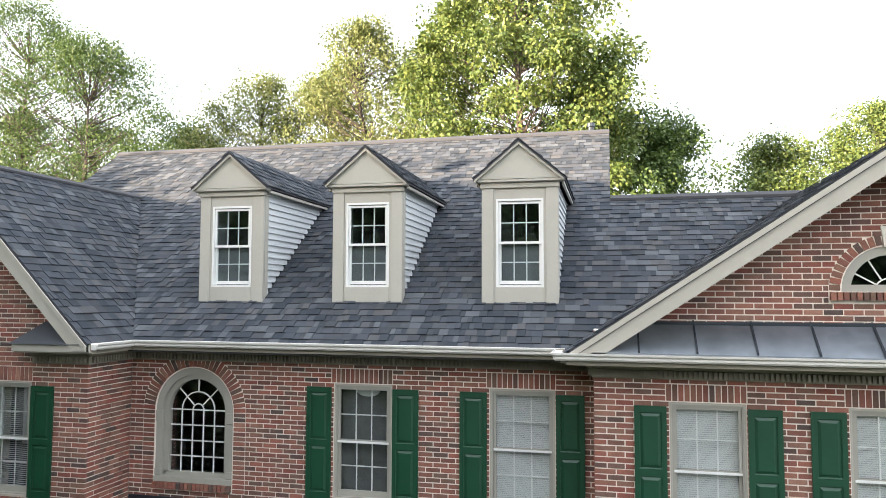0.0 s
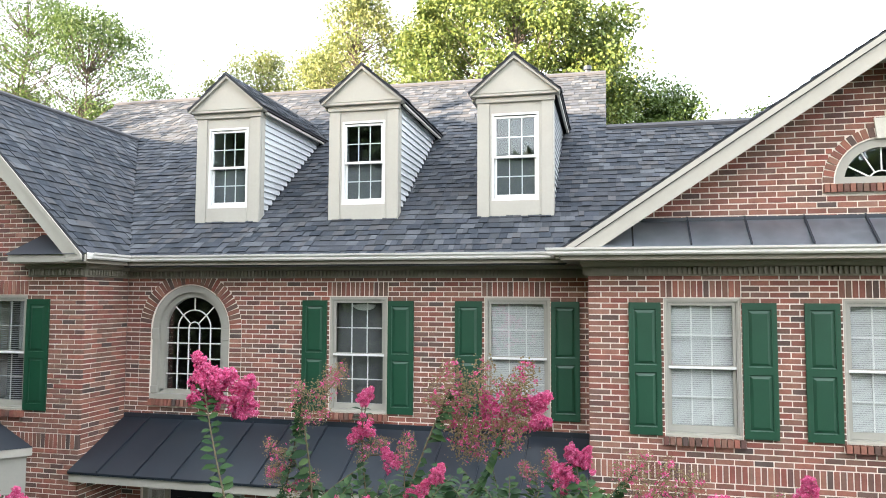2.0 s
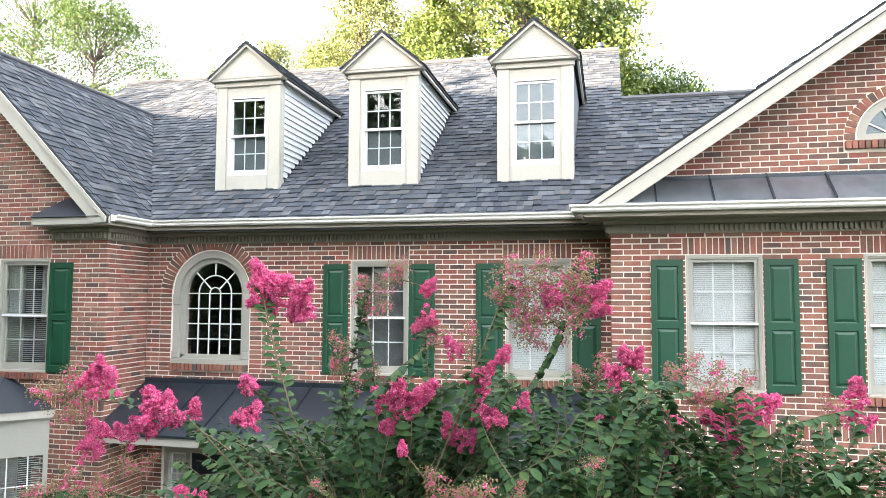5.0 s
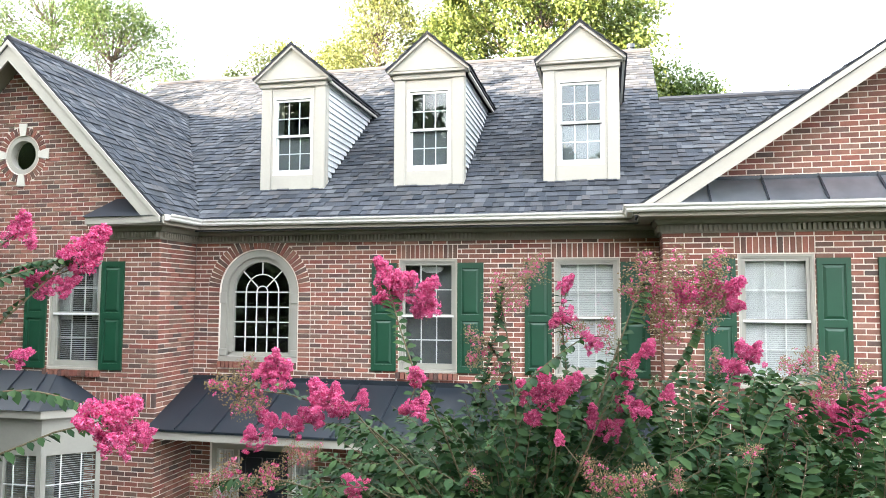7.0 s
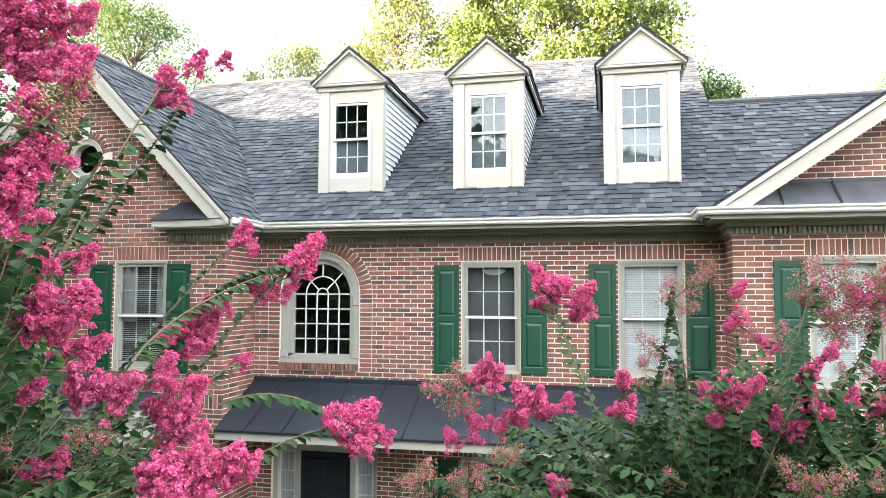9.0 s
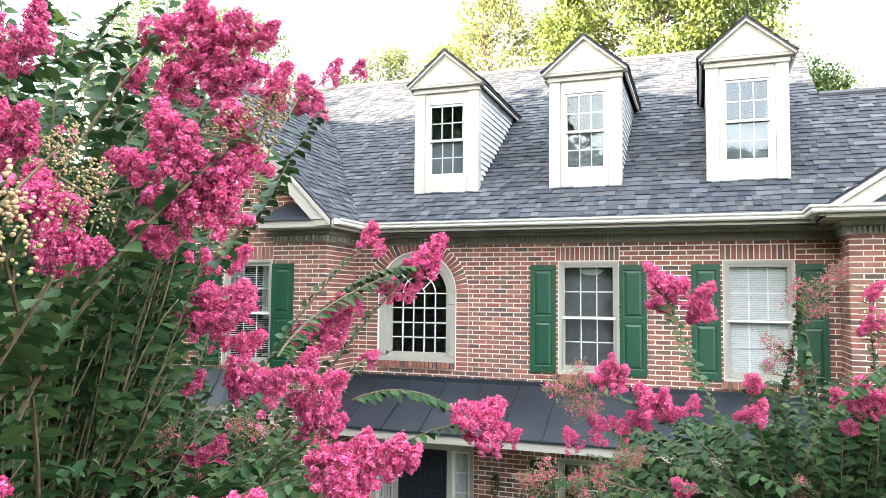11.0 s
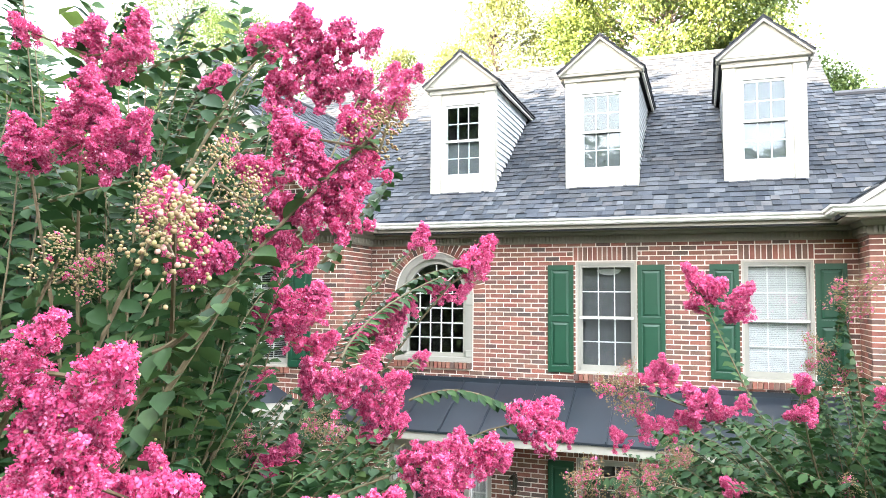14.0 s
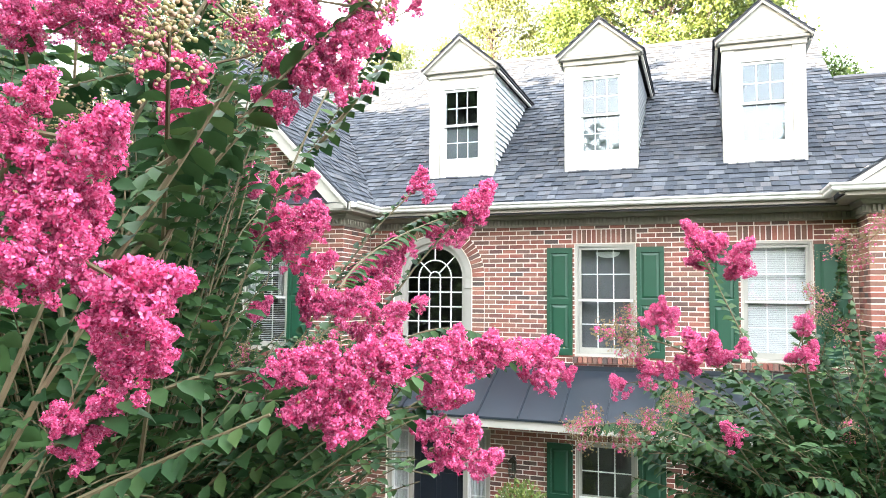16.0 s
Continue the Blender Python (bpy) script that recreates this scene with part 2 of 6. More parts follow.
def front_place(y):
    return lambda s, z, w, h, d: sized((s, y + 0.02 - d, z), (w, 0.05, h))


def side_place(x):
    return lambda s, z, w, h, d: sized((x - 0.02 + d, s, z), (0.05, w, h))


def soldiers(x0, x1, z0, z1, y, count=0):
    n = count or max(2, round((x1 - x0) / COURSE))
    w = (x1 - x0) / n
    return [sized((x0 + (i + .5) * w, y + 0.018, (z0 + z1) / 2), (w - .013, 0.05, z1 - z0 - .013)) for i in range(n)]


def ring_bricks(cx, cz, r0, r1, y, n):
    out = []
    for i in range(n):
        t = math.pi * (i + .5) / n
        d = Vector((math.cos(t), 0, math.sin(t)))
        out.append(sized((cx + d.x * (r0 + r1) / 2, y + 0.016, cz + d.z * (r0 + r1) / 2), (r1 - r0 - .006, 0.05, math.pi * (r0 + r1) / 2 / n - .013), d, (-d.z, 0, d.x)))
    return out


def backing(bm, x0, x1, z0, z1, y, thick, holes):
    """A wall slab along x with rectangular holes (x0, x1, z0, z1)."""
    xs = sorted({x0, x1, *(min(max(v, x0), x1) for h in holes for v in h[:2])})
    zs = sorted({z0, z1, *(min(max(v, z0), z1) for h in holes for v in h[2:])})
    for a, b in zip(xs, xs[1:]):
        run = None
        for c, d in zip(zs, zs[1:]):
            mx, mz = (a + b) / 2, (c + d) / 2
            solid = not any(h[0] < mx < h[1] and h[2] < mz < h[3] for h in holes)
            if solid and run is None:
                run = c
            if not solid and run is not None:
                box(bm, a, b, y, y + thick, run, c)
                run = None
        if run is not None:
            box(bm, a, b, y, y + thick, run, z1)


def arc(cx, cz, r, y, t0=0.0, t1=math.pi, n=24):
    return [(cx + r * math.cos(t0 + (t1 - t0) * i / n), y, cz + r * math.sin(t0 + (t1 - t0) * i / n)) for i in range(n + 1)]


def spandrel(bm, cx, cz, r, y, thick):
    """Fills the square corners above a half-round opening."""
    pts = arc(cx, cz, r, y)
    for a, b in zip(pts, pts[1:]):
        prism(bm, [a, b, (b[0], y, cz + r), (a[0], y, cz + r)], (0, thick, 0))


# ---- plan, in metres ----
MAIN_Y, BAY_Y, WING_Y = 9.53, 8.87, 8.60            # faces of the brick walls
WING_X, BAY_X, BAY_END = -7.01, -0.20, 6.26
EAVE = 5.65                                         # gutter lip
SLOPE = 0.725
ROOF0 = (9.15, 5.60)                                # front edge of the main roof: y, z
WING_RIDGE = (-9.36, 8.27)                          # x, z
WING_SLOPE = 1.015
BAY_RIDGE = (3.03, 7.99)
BAY_SLOPE = 0.665
MAIN_RIDGE_Y, LOW_RIDGE_Y = 14.65, 12.36
WING_LEFT = 2 * WING_RIDGE[0] - WING_X


def roof_z(y):
    return ROOF0[1] + SLOPE * (y - ROOF0[0])


def roof_y(z):
    return ROOF0[0] + (z - ROOF0[1]) / SLOPE


# ---- ground ----
bm = bmesh.new()
for i in range(-20, 20):
    for j in range(-20, 20):
        k = 200.0
        a = [(i * k / 1, j * k / 1, 0), ((i + 1) * k, j * k, 0), ((i + 1) * k, (j + 1) * k, 0), (i * k, (j + 1) * k, 0)]
        bm.faces.new([bm.verts.new(p) for p in a])
bmesh.ops.remove_doubles(bm, verts=bm.verts[:], dist=0.01)
ground = part("ground", bm, GRASS)
tagged(ground, "mown green lawn round the brick house", "lawn", kind="structure")

# ---- house ----
house = thing("house", "red brick house with grey shingle roof, three dormers and green shutters", "house", (-3, 9.53, 0))
house_inv = Matrix.Translation((3, -9.53, 0))


def settle(ob):
    """Hangs a part built in world places under the house."""
    ob.parent = house
    ob.matrix_parent_inverse = house_inv
    return ob


def hpart(name, bm, mat, label=""):
    return settle(part(name, bm, mat, None, label))


def hgroup(name, label=""):
    ob = new(name)
    ob.empty_display_size = 0.1
    if label:
        tagged(ob, label)
    return settle(ob)


BASE = 0.0
TOP_UP = 5.40            # top of the brick under the cornice
WIN_Z = (3.48, 5.07)     # upper windows
UP_MAIN = [(-3.77, -2.93), (-1.575, -0.715)]
UP_BAY = [(0.66, 1.50), (2.57, 3.41), (4.55, 5.39)]
UP_WING = [(-8.78, -7.92), (-10.90, -10.04)]
LOW_Z = (0.75, 2.30)
ARCH = (-5.95, 4.60, 0.63, 3.57)      # centre x, spring z, half width of the frame, bottom
ENTRY = (-6.68, -5.02, 0.15, 2.36)


def up_hole(w):
    return (w[0], w[1], WIN_Z[0], WIN_Z[1])


def rect_spans(x0, x1, holes, z):
    spans = [(x0, x1)]
    for h in holes:
        if h[2] - .01 < z < h[3] + .01:
            spans = cut(spans, h[0], h[1])
    return spans


def add_wall(name, y, x0, x1, z0, z1, windows, near, rings=(), label="", gable=None, extra=(), bands=(), seed=1, reach=(0, 0)):
    """A brick wall that faces the camera. windows: (x0, x1, z0, z1); rings: (cx, cz, r_open, r_out, bricks, bottom)."""
    holes = list(windows) + list(extra)
    mortar = bmesh.new()
    low = [] if gable else list(rings)
    rect = holes + [(c[0] - c[2], c[0] + c[2], c[5], c[1] + c[2]) for c in low]
    backing(mortar, x0, x1, z0, z1, y, 0.22, rect)
    for c in low:
        spandrel(mortar, c[0], c[1], c[2], y, 0.22)
    if gable:
        gx, gz, half, gz0 = gable
        def line(x):
            return gz0 + (gz - gz0) * (1 - abs(x - gx) / half)
        c = rings[-1]
        cols = [c[0] - c[2] * math.cos(math.pi * k / 20) for k in range(21)]
        prism(mortar, [(gx - half, y, gz0), (cols[0], y, gz0), (cols[0], y, line(cols[0]))], (0, .22, 0))
        prism(mortar, [(cols[-1], y, gz0), (gx + half, y, gz0), (cols[-1], y, line(cols[-1]))], (0, .22, 0))
        for a, b in zip(cols, cols[1:]):
            ha, hb = (math.sqrt(max(0, c[2] ** 2 - (k - c[0]) ** 2)) for k in (a, b))
            la, lb = (c[1] - ha, c[1] - hb) if c[6] else (c[5], c[5])
            prism(mortar, [(a, y, gz0), (b, y, gz0), (b, y, lb), (a, y, la)], (0, .22, 0))
            prism(mortar, [(a, y, c[1] + ha), (b, y, c[1] + hb), (b, y, line(b)), (a, y, line(a))], (0, .22, 0))
    wall = hpart(name, mortar, MORTAR, label)
    pieces = []
    lint = []
    for w in windows:
        l0 = math.ceil((w[3] - .005) / COURSE) * COURSE
        b0 = math.floor((w[2] - .06) / COURSE) * COURSE
        lint.append((w[0] - .04, w[1] + .01, w[3] - .02, l0 + 3 * COURSE))
        lint.append((w[0] - .03, w[1] + .03, b0, w[2]))
        pieces += soldiers(w[0] - .04, w[1] + .01, l0, l0 + 3 * COURSE, y)
        pieces += [sized((p.translation.x, y - 0.012, (b0 + w[2]) / 2), (p.to_scale().x, .11, w[2] - b0 - .01)) for p in soldiers(w[0] - .03, w[1] + .03, 0, .1, y)]
    for b in bands:
        pieces += soldiers(b[0], b[1], b[2], b[3], y)

    def spans(z):
        s = [(x0 - reach[0], x1 + reach[1])] if z < z1 else []
        if gable and z >= gable[3]:
            k = gable[2] * (gable[1] - z) / (gable[1] - gable[3])
            s = [(gable[0] - k, gable[0] + k)] if k > 0.1 else []
        for h in holes + lint + list(bands):
            if h[2] < z < h[3]:
                s = cut(s, h[0], h[1])
        for c in rings:
            if z >= c[1] or c[6]:
                d = c[3] ** 2 - (z - c[1]) ** 2
                if d > 0:
                    s = cut(s, c[0] - math.sqrt(d), c[0] + math.sqrt(d))
            elif z > math.floor((c[5] - .1) / COURSE) * COURSE:
                s = cut(s, c[0] - c[3], c[0] + c[3])
        return s
    pieces += brick_courses(spans, z0, gable[1] if gable else z1, front_place(y), seed)
    for c in rings:
        if c[4]:
            pieces += ring_bricks(c[0], c[1], c[2] + .012, c[3], y, c[4])
            if not c[6]:
                wide = c[2] if c[3] - c[2] > 0.15 else c[3]
                if c[3] - c[2] > 0.15:
                    z_low = math.floor((c[5] - .1) / COURSE) * COURSE
                    k = round((c[1] - z_low) / COURSE)
                    for i in range(k):
                        z = z_low + (i + .5) * (c[1] - z_low) / k
                        for sgn in (-1, 1):
                            pieces.append(sized((c[0] + sgn * (c[2] + c[3] + .012) / 2, y + .018, z), (c[3] - c[2] - .02, .05, COURSE - JOINT)))
                pieces += [sized((p.translation.x, y - .012, c[5] - .05), (p.to_scale().x, .11, .09)) for p in soldiers(c[0] - wide, c[0] + wide, 0, .1, y)]
            else:
                pieces += [sized((2 * c[0] - p.translation.x, p.translation.y, 2 * c[1] - p.translation.z), p.to_scale(), p.to_3x3().col[0], p.to_3x3().col[2]) for p in ring_bricks(c[0], c[1], c[2] + .012, c[3], y, c[4])]
    PENDING.append((wall, pieces, near))
    return wall


PENDING = []      # bricks are laid last

arch_ring = (ARCH[0], ARCH[1], ARCH[2], 0.83, 33, ARCH[3], False)
wall_main = add_wall("wall", MAIN_Y, WING_X + .004, BAY_X, BASE, TOP_UP + .1, [up_hole(w) for w in UP_MAIN] + [(-3.77, -2.93, *LOW_Z), (-1.575, -0.715, *LOW_Z)],
                     lambda p: p.z > 3.4 and -5.2 < p.x < -3.6 or p.z > 3.3 and -7.1 < p.x < -6.5, [arch_ring], "red brick wall in running bond with soldier lintels", extra=[ENTRY], seed=2)
lunette = (BAY_RIDGE[0], 6.37, 0.50, 0.63, 24, 6.36, False)
BAY_GABLE = (BAY_RIDGE[0], 7.80, 2.937, 5.90)
wall_bay = add_wall("wall", BAY_Y, BAY_X, BAY_END, BASE, 5.90, [up_hole(w) for w in UP_BAY] + [(w[0], w[1], *LOW_Z) for w in UP_BAY],
                    lambda p: 2.9 < p.z < 5.4 and p.x < 1.6, [lunette], "red brick gabled front wall with soldier lintels", gable=BAY_GABLE, bands=[(BAY_X - .008, BAY_END, 44 * COURSE, 47 * COURSE)], seed=3, reach=(.012, 0))
rnd_win = (WING_RIDGE[0], 6.62, 0.29, 0.42, 17, 6.33, True)
wall_wing = add_wall("wall", WING_Y, WING_LEFT, WING_X, BASE, 5.60, [up_hole(w) for w in UP_WING],
                     lambda p: p.z > 3.3 and p.x > -8.0, [rnd_win], "red brick gabled wing wall with a round window", gable=(WING_RIDGE[0], 8.05, 2.36, 5.60), extra=[(-10.6, -8.1, 0.6, 2.3)], bands=[(WING_LEFT, WING_X + .008, 44 * COURSE, 47 * COURSE)], seed=4, reach=(0, .012))


def side_wall(x, y0, y1, z1, label, near, seed):
    bm = bmesh.new()
    box(bm, x - .22, x - .004, y0 + .02, y1, BASE, z1)
    wall = hpart("wall", bm, MORTAR, label)
    PENDING.append((wall, brick_courses(lambda z: [(y0 + .03, y1)], BASE, z1, side_place(x), seed), near))


side_wall(WING_X, WING_Y, MAIN_Y, TOP_UP + .1, "red brick side wall of the wing", lambda p: p.z > 3.3, 5)
bm = bmesh.new()
box(bm, BAY_X + .004, BAY_X + .22, BAY_Y + .02, MAIN_Y, BASE, TOP_UP + .1)
wall = hpart("wall", bm, MORTAR, "red brick side wall of the gabled front")
PENDING.append((wall, brick_courses(lambda z: [(BAY_Y + .03, MAIN_Y)], BASE, TOP_UP + .1, lambda s, z, w, h, d: sized((BAY_X + .02 - d, s, z), (.05, w, h)), 6), lambda p: False))
# back and outer walls that close the house
bm = bmesh.new()
box(bm, WING_LEFT, WING_LEFT + .2, WING_Y + .22, 20, BASE, 5.6)
box(bm, WING_LEFT + .2, BAY_END - .2, 19.8, 20, BASE, 5.6)
box(bm, BAY_END - .2, BAY_END, BAY_Y + .224, 20, BASE, 5.6)
hpart("wall", bm, MORTAR, "plain outer walls")
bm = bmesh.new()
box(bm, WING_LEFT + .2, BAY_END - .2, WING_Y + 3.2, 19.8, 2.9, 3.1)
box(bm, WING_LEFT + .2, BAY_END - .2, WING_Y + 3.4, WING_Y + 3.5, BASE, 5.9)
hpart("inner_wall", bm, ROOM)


# ---- roofs ----
def shingles(place_uv, spans, v1, seed):
    """Courses of laminated tabs. spans(v): stretches along u at that distance up the slope."""
    rnd = random.Random(seed)
    out = []
    v, i = 0.0, 0
    while v < v1:
        for s, e in spans(v + 0.07):
            u = s - rnd.uniform(0, .25)
            while u < e:
                w = rnd.choice((.07, .09, .11, .13, .16, .20))
                a, b = max(s, u), min(e, u + w)
                if b - a > .015:
                    out.append(place_uv((a + b) / 2, v + .075, b - a - .003, .160, rnd.choice((.006, .008, .016))))
                u += w
        v += 0.138
    return out


def slope_place(origin, udir, vdir):
    o, u, v = Vector(origin), Vector(udir).normalized(), Vector(vdir).normalized()
    n = u.cross(v)
    tilt = (v - n * 0.085).normalized()
    return lambda a, b, w, h, t: sized(o + u * a + v * b + n * (.008 + t / 2), (w, h, t), u, u.cross(tilt))


def slab(name, pts, drop, mat, label=""):
    bm = bmesh.new()
    prism(bm, pts, (0, 0, -drop))
    return hpart(name, bm, mat, label)


RL, RR = -11.3, 0.02
DORMERS = (-5.645, -3.455, -1.22)
zr, zl = roof_z(MAIN_RIDGE_Y), roof_z(LOW_RIDGE_Y)
yv = roof_y(WING_RIDGE[1])
main_roof = slab("roof", [(-6.8, ROOF0[0], ROOF0[1]), (-0.5, ROOF0[0], ROOF0[1]), (BAY_RIDGE[0], LOW_RIDGE_Y, zl), (RR, LOW_RIDGE_Y, zl), (RR, MAIN_RIDGE_Y, zr), (RL, MAIN_RIDGE_Y, zr), (RL, yv, WING_RIDGE[1]), (WING_RIDGE[0], yv, WING_RIDGE[1])], .12, ROOFDECK, "slate-grey laminated shingle roof")
slab("roof", [(RL, MAIN_RIDGE_Y, zr), (RR, MAIN_RIDGE_Y, zr), (RR, 20.2, 5.55), (RL, 20.2, 5.55)], .12, SHINGLE)
slab("roof", [(RR, LOW_RIDGE_Y, zl), (BAY_END, LOW_RIDGE_Y, zl), (BAY_END, 16, 5.5), (RR, 16, 5.5)], .12, SHINGLE)
bm = bmesh.new()
prism(bm, [(RR - .02, LOW_RIDGE_Y, zl - .1), (RR - .02, MAIN_RIDGE_Y, zr - .1), (RR - .02, 18.0, zl - .9), (RR - .02, 16, 5.6)], (-.15, 0, 0))
hpart("gable_end", bm, TRIM)
bm = bmesh.new()
prism(bm, [(RL + .02, yv, WING_RIDGE[1] - .1), (RL + .02, MAIN_RIDGE_Y, zr - .1), (RL + .02, 20, 5.5), (RL + .02, 10, 5.5)], (.15, 0, 0))
hpart("gable_end", bm, TRIM)
ln = math.hypot(1, SLOPE)


def main_spans(v):
    y = ROOF0[0] + v / ln
    z = roof_z(y)
    left = -6.78 - (z - 5.65) / WING_SLOPE if z < WING_RIDGE[1] else RL
    left = max(left, RL)
    right = -0.5 + (z - 5.65) / BAY_SLOPE if y < LOW_RIDGE_Y else RR
    s = [(left, right)]
    if 10.02 < y < 12.2:
        for c in DORMERS:
            s = cut(s, c - .49, c + .49)
    return s


SHINGLED = [(main_roof, shingles(slope_place((0, ROOF0[0], ROOF0[1]), (1, 0, 0), (0, 1, SLOPE)), main_spans, (MAIN_RIDGE_Y - ROOF0[0]) * ln, 1), lambda p: p.z < 6.45 and -6 < p.x < 0)]

WF, WE = 8.24, -6.76                    # wing roof front edge y, eave x
we_z = WING_RIDGE[1] - WING_SLOPE * (WE - WING_RIDGE[0])
wing_roof = slab("roof", [(WE, WF, we_z), (WE, roof_y(we_z), we_z), (WING_RIDGE[0], yv, WING_RIDGE[1]), (WING_RIDGE[0], WF, WING_RIDGE[1])], .10, ROOFDECK, "slate-grey shingle roof of the wing")
wl = 2 * WING_RIDGE[0] - WE
slab("roof", [(wl, WF, we_z), (wl, 12, we_z), (WING_RIDGE[0], yv + 1, WING_RIDGE[1]), (WING_RIDGE[0], WF, WING_RIDGE[1])], .10, SHINGLE)
wn_len = math.hypot(1, WING_SLOPE)


def wing_spans(v):
    x = WE - v / wn_len
    z = WING_RIDGE[1] - WING_SLOPE * (x - WING_RIDGE[0])
    return [(WF, roof_y(z))]


SHINGLED.append((wing_roof, shingles(slope_place((WE, 0, we_z), (0, 1, 0), (-1, 0, WING_SLOPE)), wing_spans, (WE - WING_RIDGE[0]) * wn_len, 2), lambda p: p.y < 9.6))

BF, BE = 8.47, -0.52
be_z = BAY_RIDGE[1] - BAY_SLOPE * (BAY_RIDGE[0] - BE)
bay_roof = slab("roof", [(BE, BF, be_z), (BE, roof_y(be_z), be_z), (BAY_RIDGE[0], LOW_RIDGE_Y, BAY_RIDGE[1]), (BAY_RIDGE[0], BF, BAY_RIDGE[1])], .10, ROOFDECK, "slate-grey shingle roof over the gabled front")
br = 2 * BAY_RIDGE[0] - BE
slab("roof", [(br, BF, be_z), (br, 16, be_z), (BAY_RIDGE[0], 16, BAY_RIDGE[1]), (BAY_RIDGE[0], BF, BAY_RIDGE[1])], .10, SHINGLE)
bn_len = math.hypot(1, BAY_SLOPE)
SHINGLED.append((bay_roof, shingles(slope_place((BE, 0, be_z), (0, -1, 0), (1, 0, BAY_SLOPE)),
                                    lambda v: [(-roof_y(be_z + BAY_SLOPE * v / bn_len), -BF)], (BAY_RIDGE[0] - BE) * bn_len, 3), lambda p: False))
# ridge caps
bm = bmesh.new()
for a, b in (((RL, MAIN_RIDGE_Y, zr), (RR, MAIN_RIDGE_Y, zr)), ((RR, LOW_RIDGE_Y, zl), (BAY_RIDGE[0], LOW_RIDGE_Y, zl))):
    x = a[0]
    while x < b[0] - .02:
        e = min(b[0], x + .14)
        for s in (-1, 1):
            prism(bm, [(x, a[1], a[2] + .022), (e, a[1], a[2] + .016), (e, a[1] + s * .14, a[2] + .016 - .14 * SLOPE), (x, a[1] + s * .14, a[2] + .022 - .14 * SLOPE)], (0, 0, .012))
        x += .14
y = WF
while y < yv:
    for s in (-1, 1):
        prism(bm, [(WING_RIDGE[0], y, WING_RIDGE[1] + .022), (WING_RIDGE[0], y + .14, WING_RIDGE[1] + .016), (WING_RIDGE[0] + s * .12, y + .14, WING_RIDGE[1] + .016 - .12 * WING_SLOPE), (WING_RIDGE[0] + s * .12, y, WING_RIDGE[1] + .022 - .12 * WING_SLOPE)], (0, 0, .012))
    y += .14
tagged(hpart("ridge_cap", bm, SHINGLE, "overlapping grey ridge shingles"), kind="stuff")
bm = bmesh.new()
for x0, x1, y, z in ((RL, RR, MAIN_RIDGE_Y, zr), (RR + .004, BAY_RIDGE[0], LOW_RIDGE_Y, zl)):
    prism(bm, [(x0, y - .10, z - .03), (x0, y - .10, z + .012), (x0, y, z + .075), (x0, y + .10, z + .012), (x0, y + .10, z - .03)], (x1 - x0, 0, 0))
prism(bm, [(WING_RIDGE[0] - .08, WF, WING_RIDGE[1] - .03), (WING_RIDGE[0] - .08, WF, WING_RIDGE[1] + .005), (WING_RIDGE[0], WF, WING_RIDGE[1] + .06), (WING_RIDGE[0] + .08, WF, WING_RIDGE[1] + .005), (WING_RIDGE[0] + .08, WF, WING_RIDGE[1] - .03)], (0, yv - WF, 0))
hpart("ridge_vent", bm, ROOFDECK, "dark low vent strip along the ridge")


# ---- rakes, cornices and gutters ----
def rake(y_face, apex, foot, depth, thick, soffit_to):
    """A sloping barge board from the foot to the apex, with its soffit back to the wall."""
    a, f = Vector((apex[0], y_face, apex[1])), Vector((foot[0], y_face, foot[1]))
    dn = Vector((0, 0, -depth))
    sl = (a.z - f.z) / abs(a.x - f.x)
    g = f + Vector(((depth - .07) / sl * (1 if a.x > f.x else -1), 0, -.07))
    bm = bmesh.new()
    prism(bm, [f, a, a + dn, g, f + Vector((0, 0, -.07))], (0, thick, 0))
    board = hpart("barge_board", bm, TRIM, "cream painted sloping barge board")
    bm = bmesh.new()
    prism(bm, [f + Vector((0, -.03, .0)), a + Vector((0, -.03, 0)), a + Vector((0, -.03, -.07)), f + Vector((0, -.03, -.07))], (0, .028, 0))
    part("edge_mould", bm, TRIM, board)
    bm = bmesh.new()
    up = Vector((0, 0, depth * .45))
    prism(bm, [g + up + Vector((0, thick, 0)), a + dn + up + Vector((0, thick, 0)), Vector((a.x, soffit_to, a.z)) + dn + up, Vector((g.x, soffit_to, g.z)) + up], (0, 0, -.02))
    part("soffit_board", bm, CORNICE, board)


rake(WF + .01, (WING_RIDGE[0], WING_RIDGE[1] - .02), (WE, we_z - .02), .30, .03, WING_Y + .01)
rake(WF + .01, (WING_RIDGE[0], WING_RIDGE[1] - .02), (wl, we_z - .02), .30, .03, WING_Y + .01)
rake(BF + .01, (BAY_RIDGE[0], BAY_RIDGE[1] - .02), (BE, be_z - .02), .27, .03, BAY_Y + .01)
rake(BF + .01, (BAY_RIDGE[0], BAY_RIDGE[1] - .02), (br, be_z - .02), .27, .03, BAY_Y + .01)

GUT = [(-.02, 0), (.05, 0), (.068, .02), (.070, .045), (.092, .064), (.098, .088), (.086, .088), (.080, .068), (-.01, .068), (-.02, .088)]
bm = bmesh.new()
sweep(bm, GUT, [(WE + .05, WF + .05, EAVE - .092), (WE + .05, ROOF0[0] - .02, EAVE - .092), (BE - .06, ROOF0[0] - .02, EAVE - .092), (BE - .06, BF, EAVE - .092), (BAY_END + .4, BF, EAVE - .092)])
hpart("gutter", bm, GUTTER, "white weathered metal gutter along the eaves")
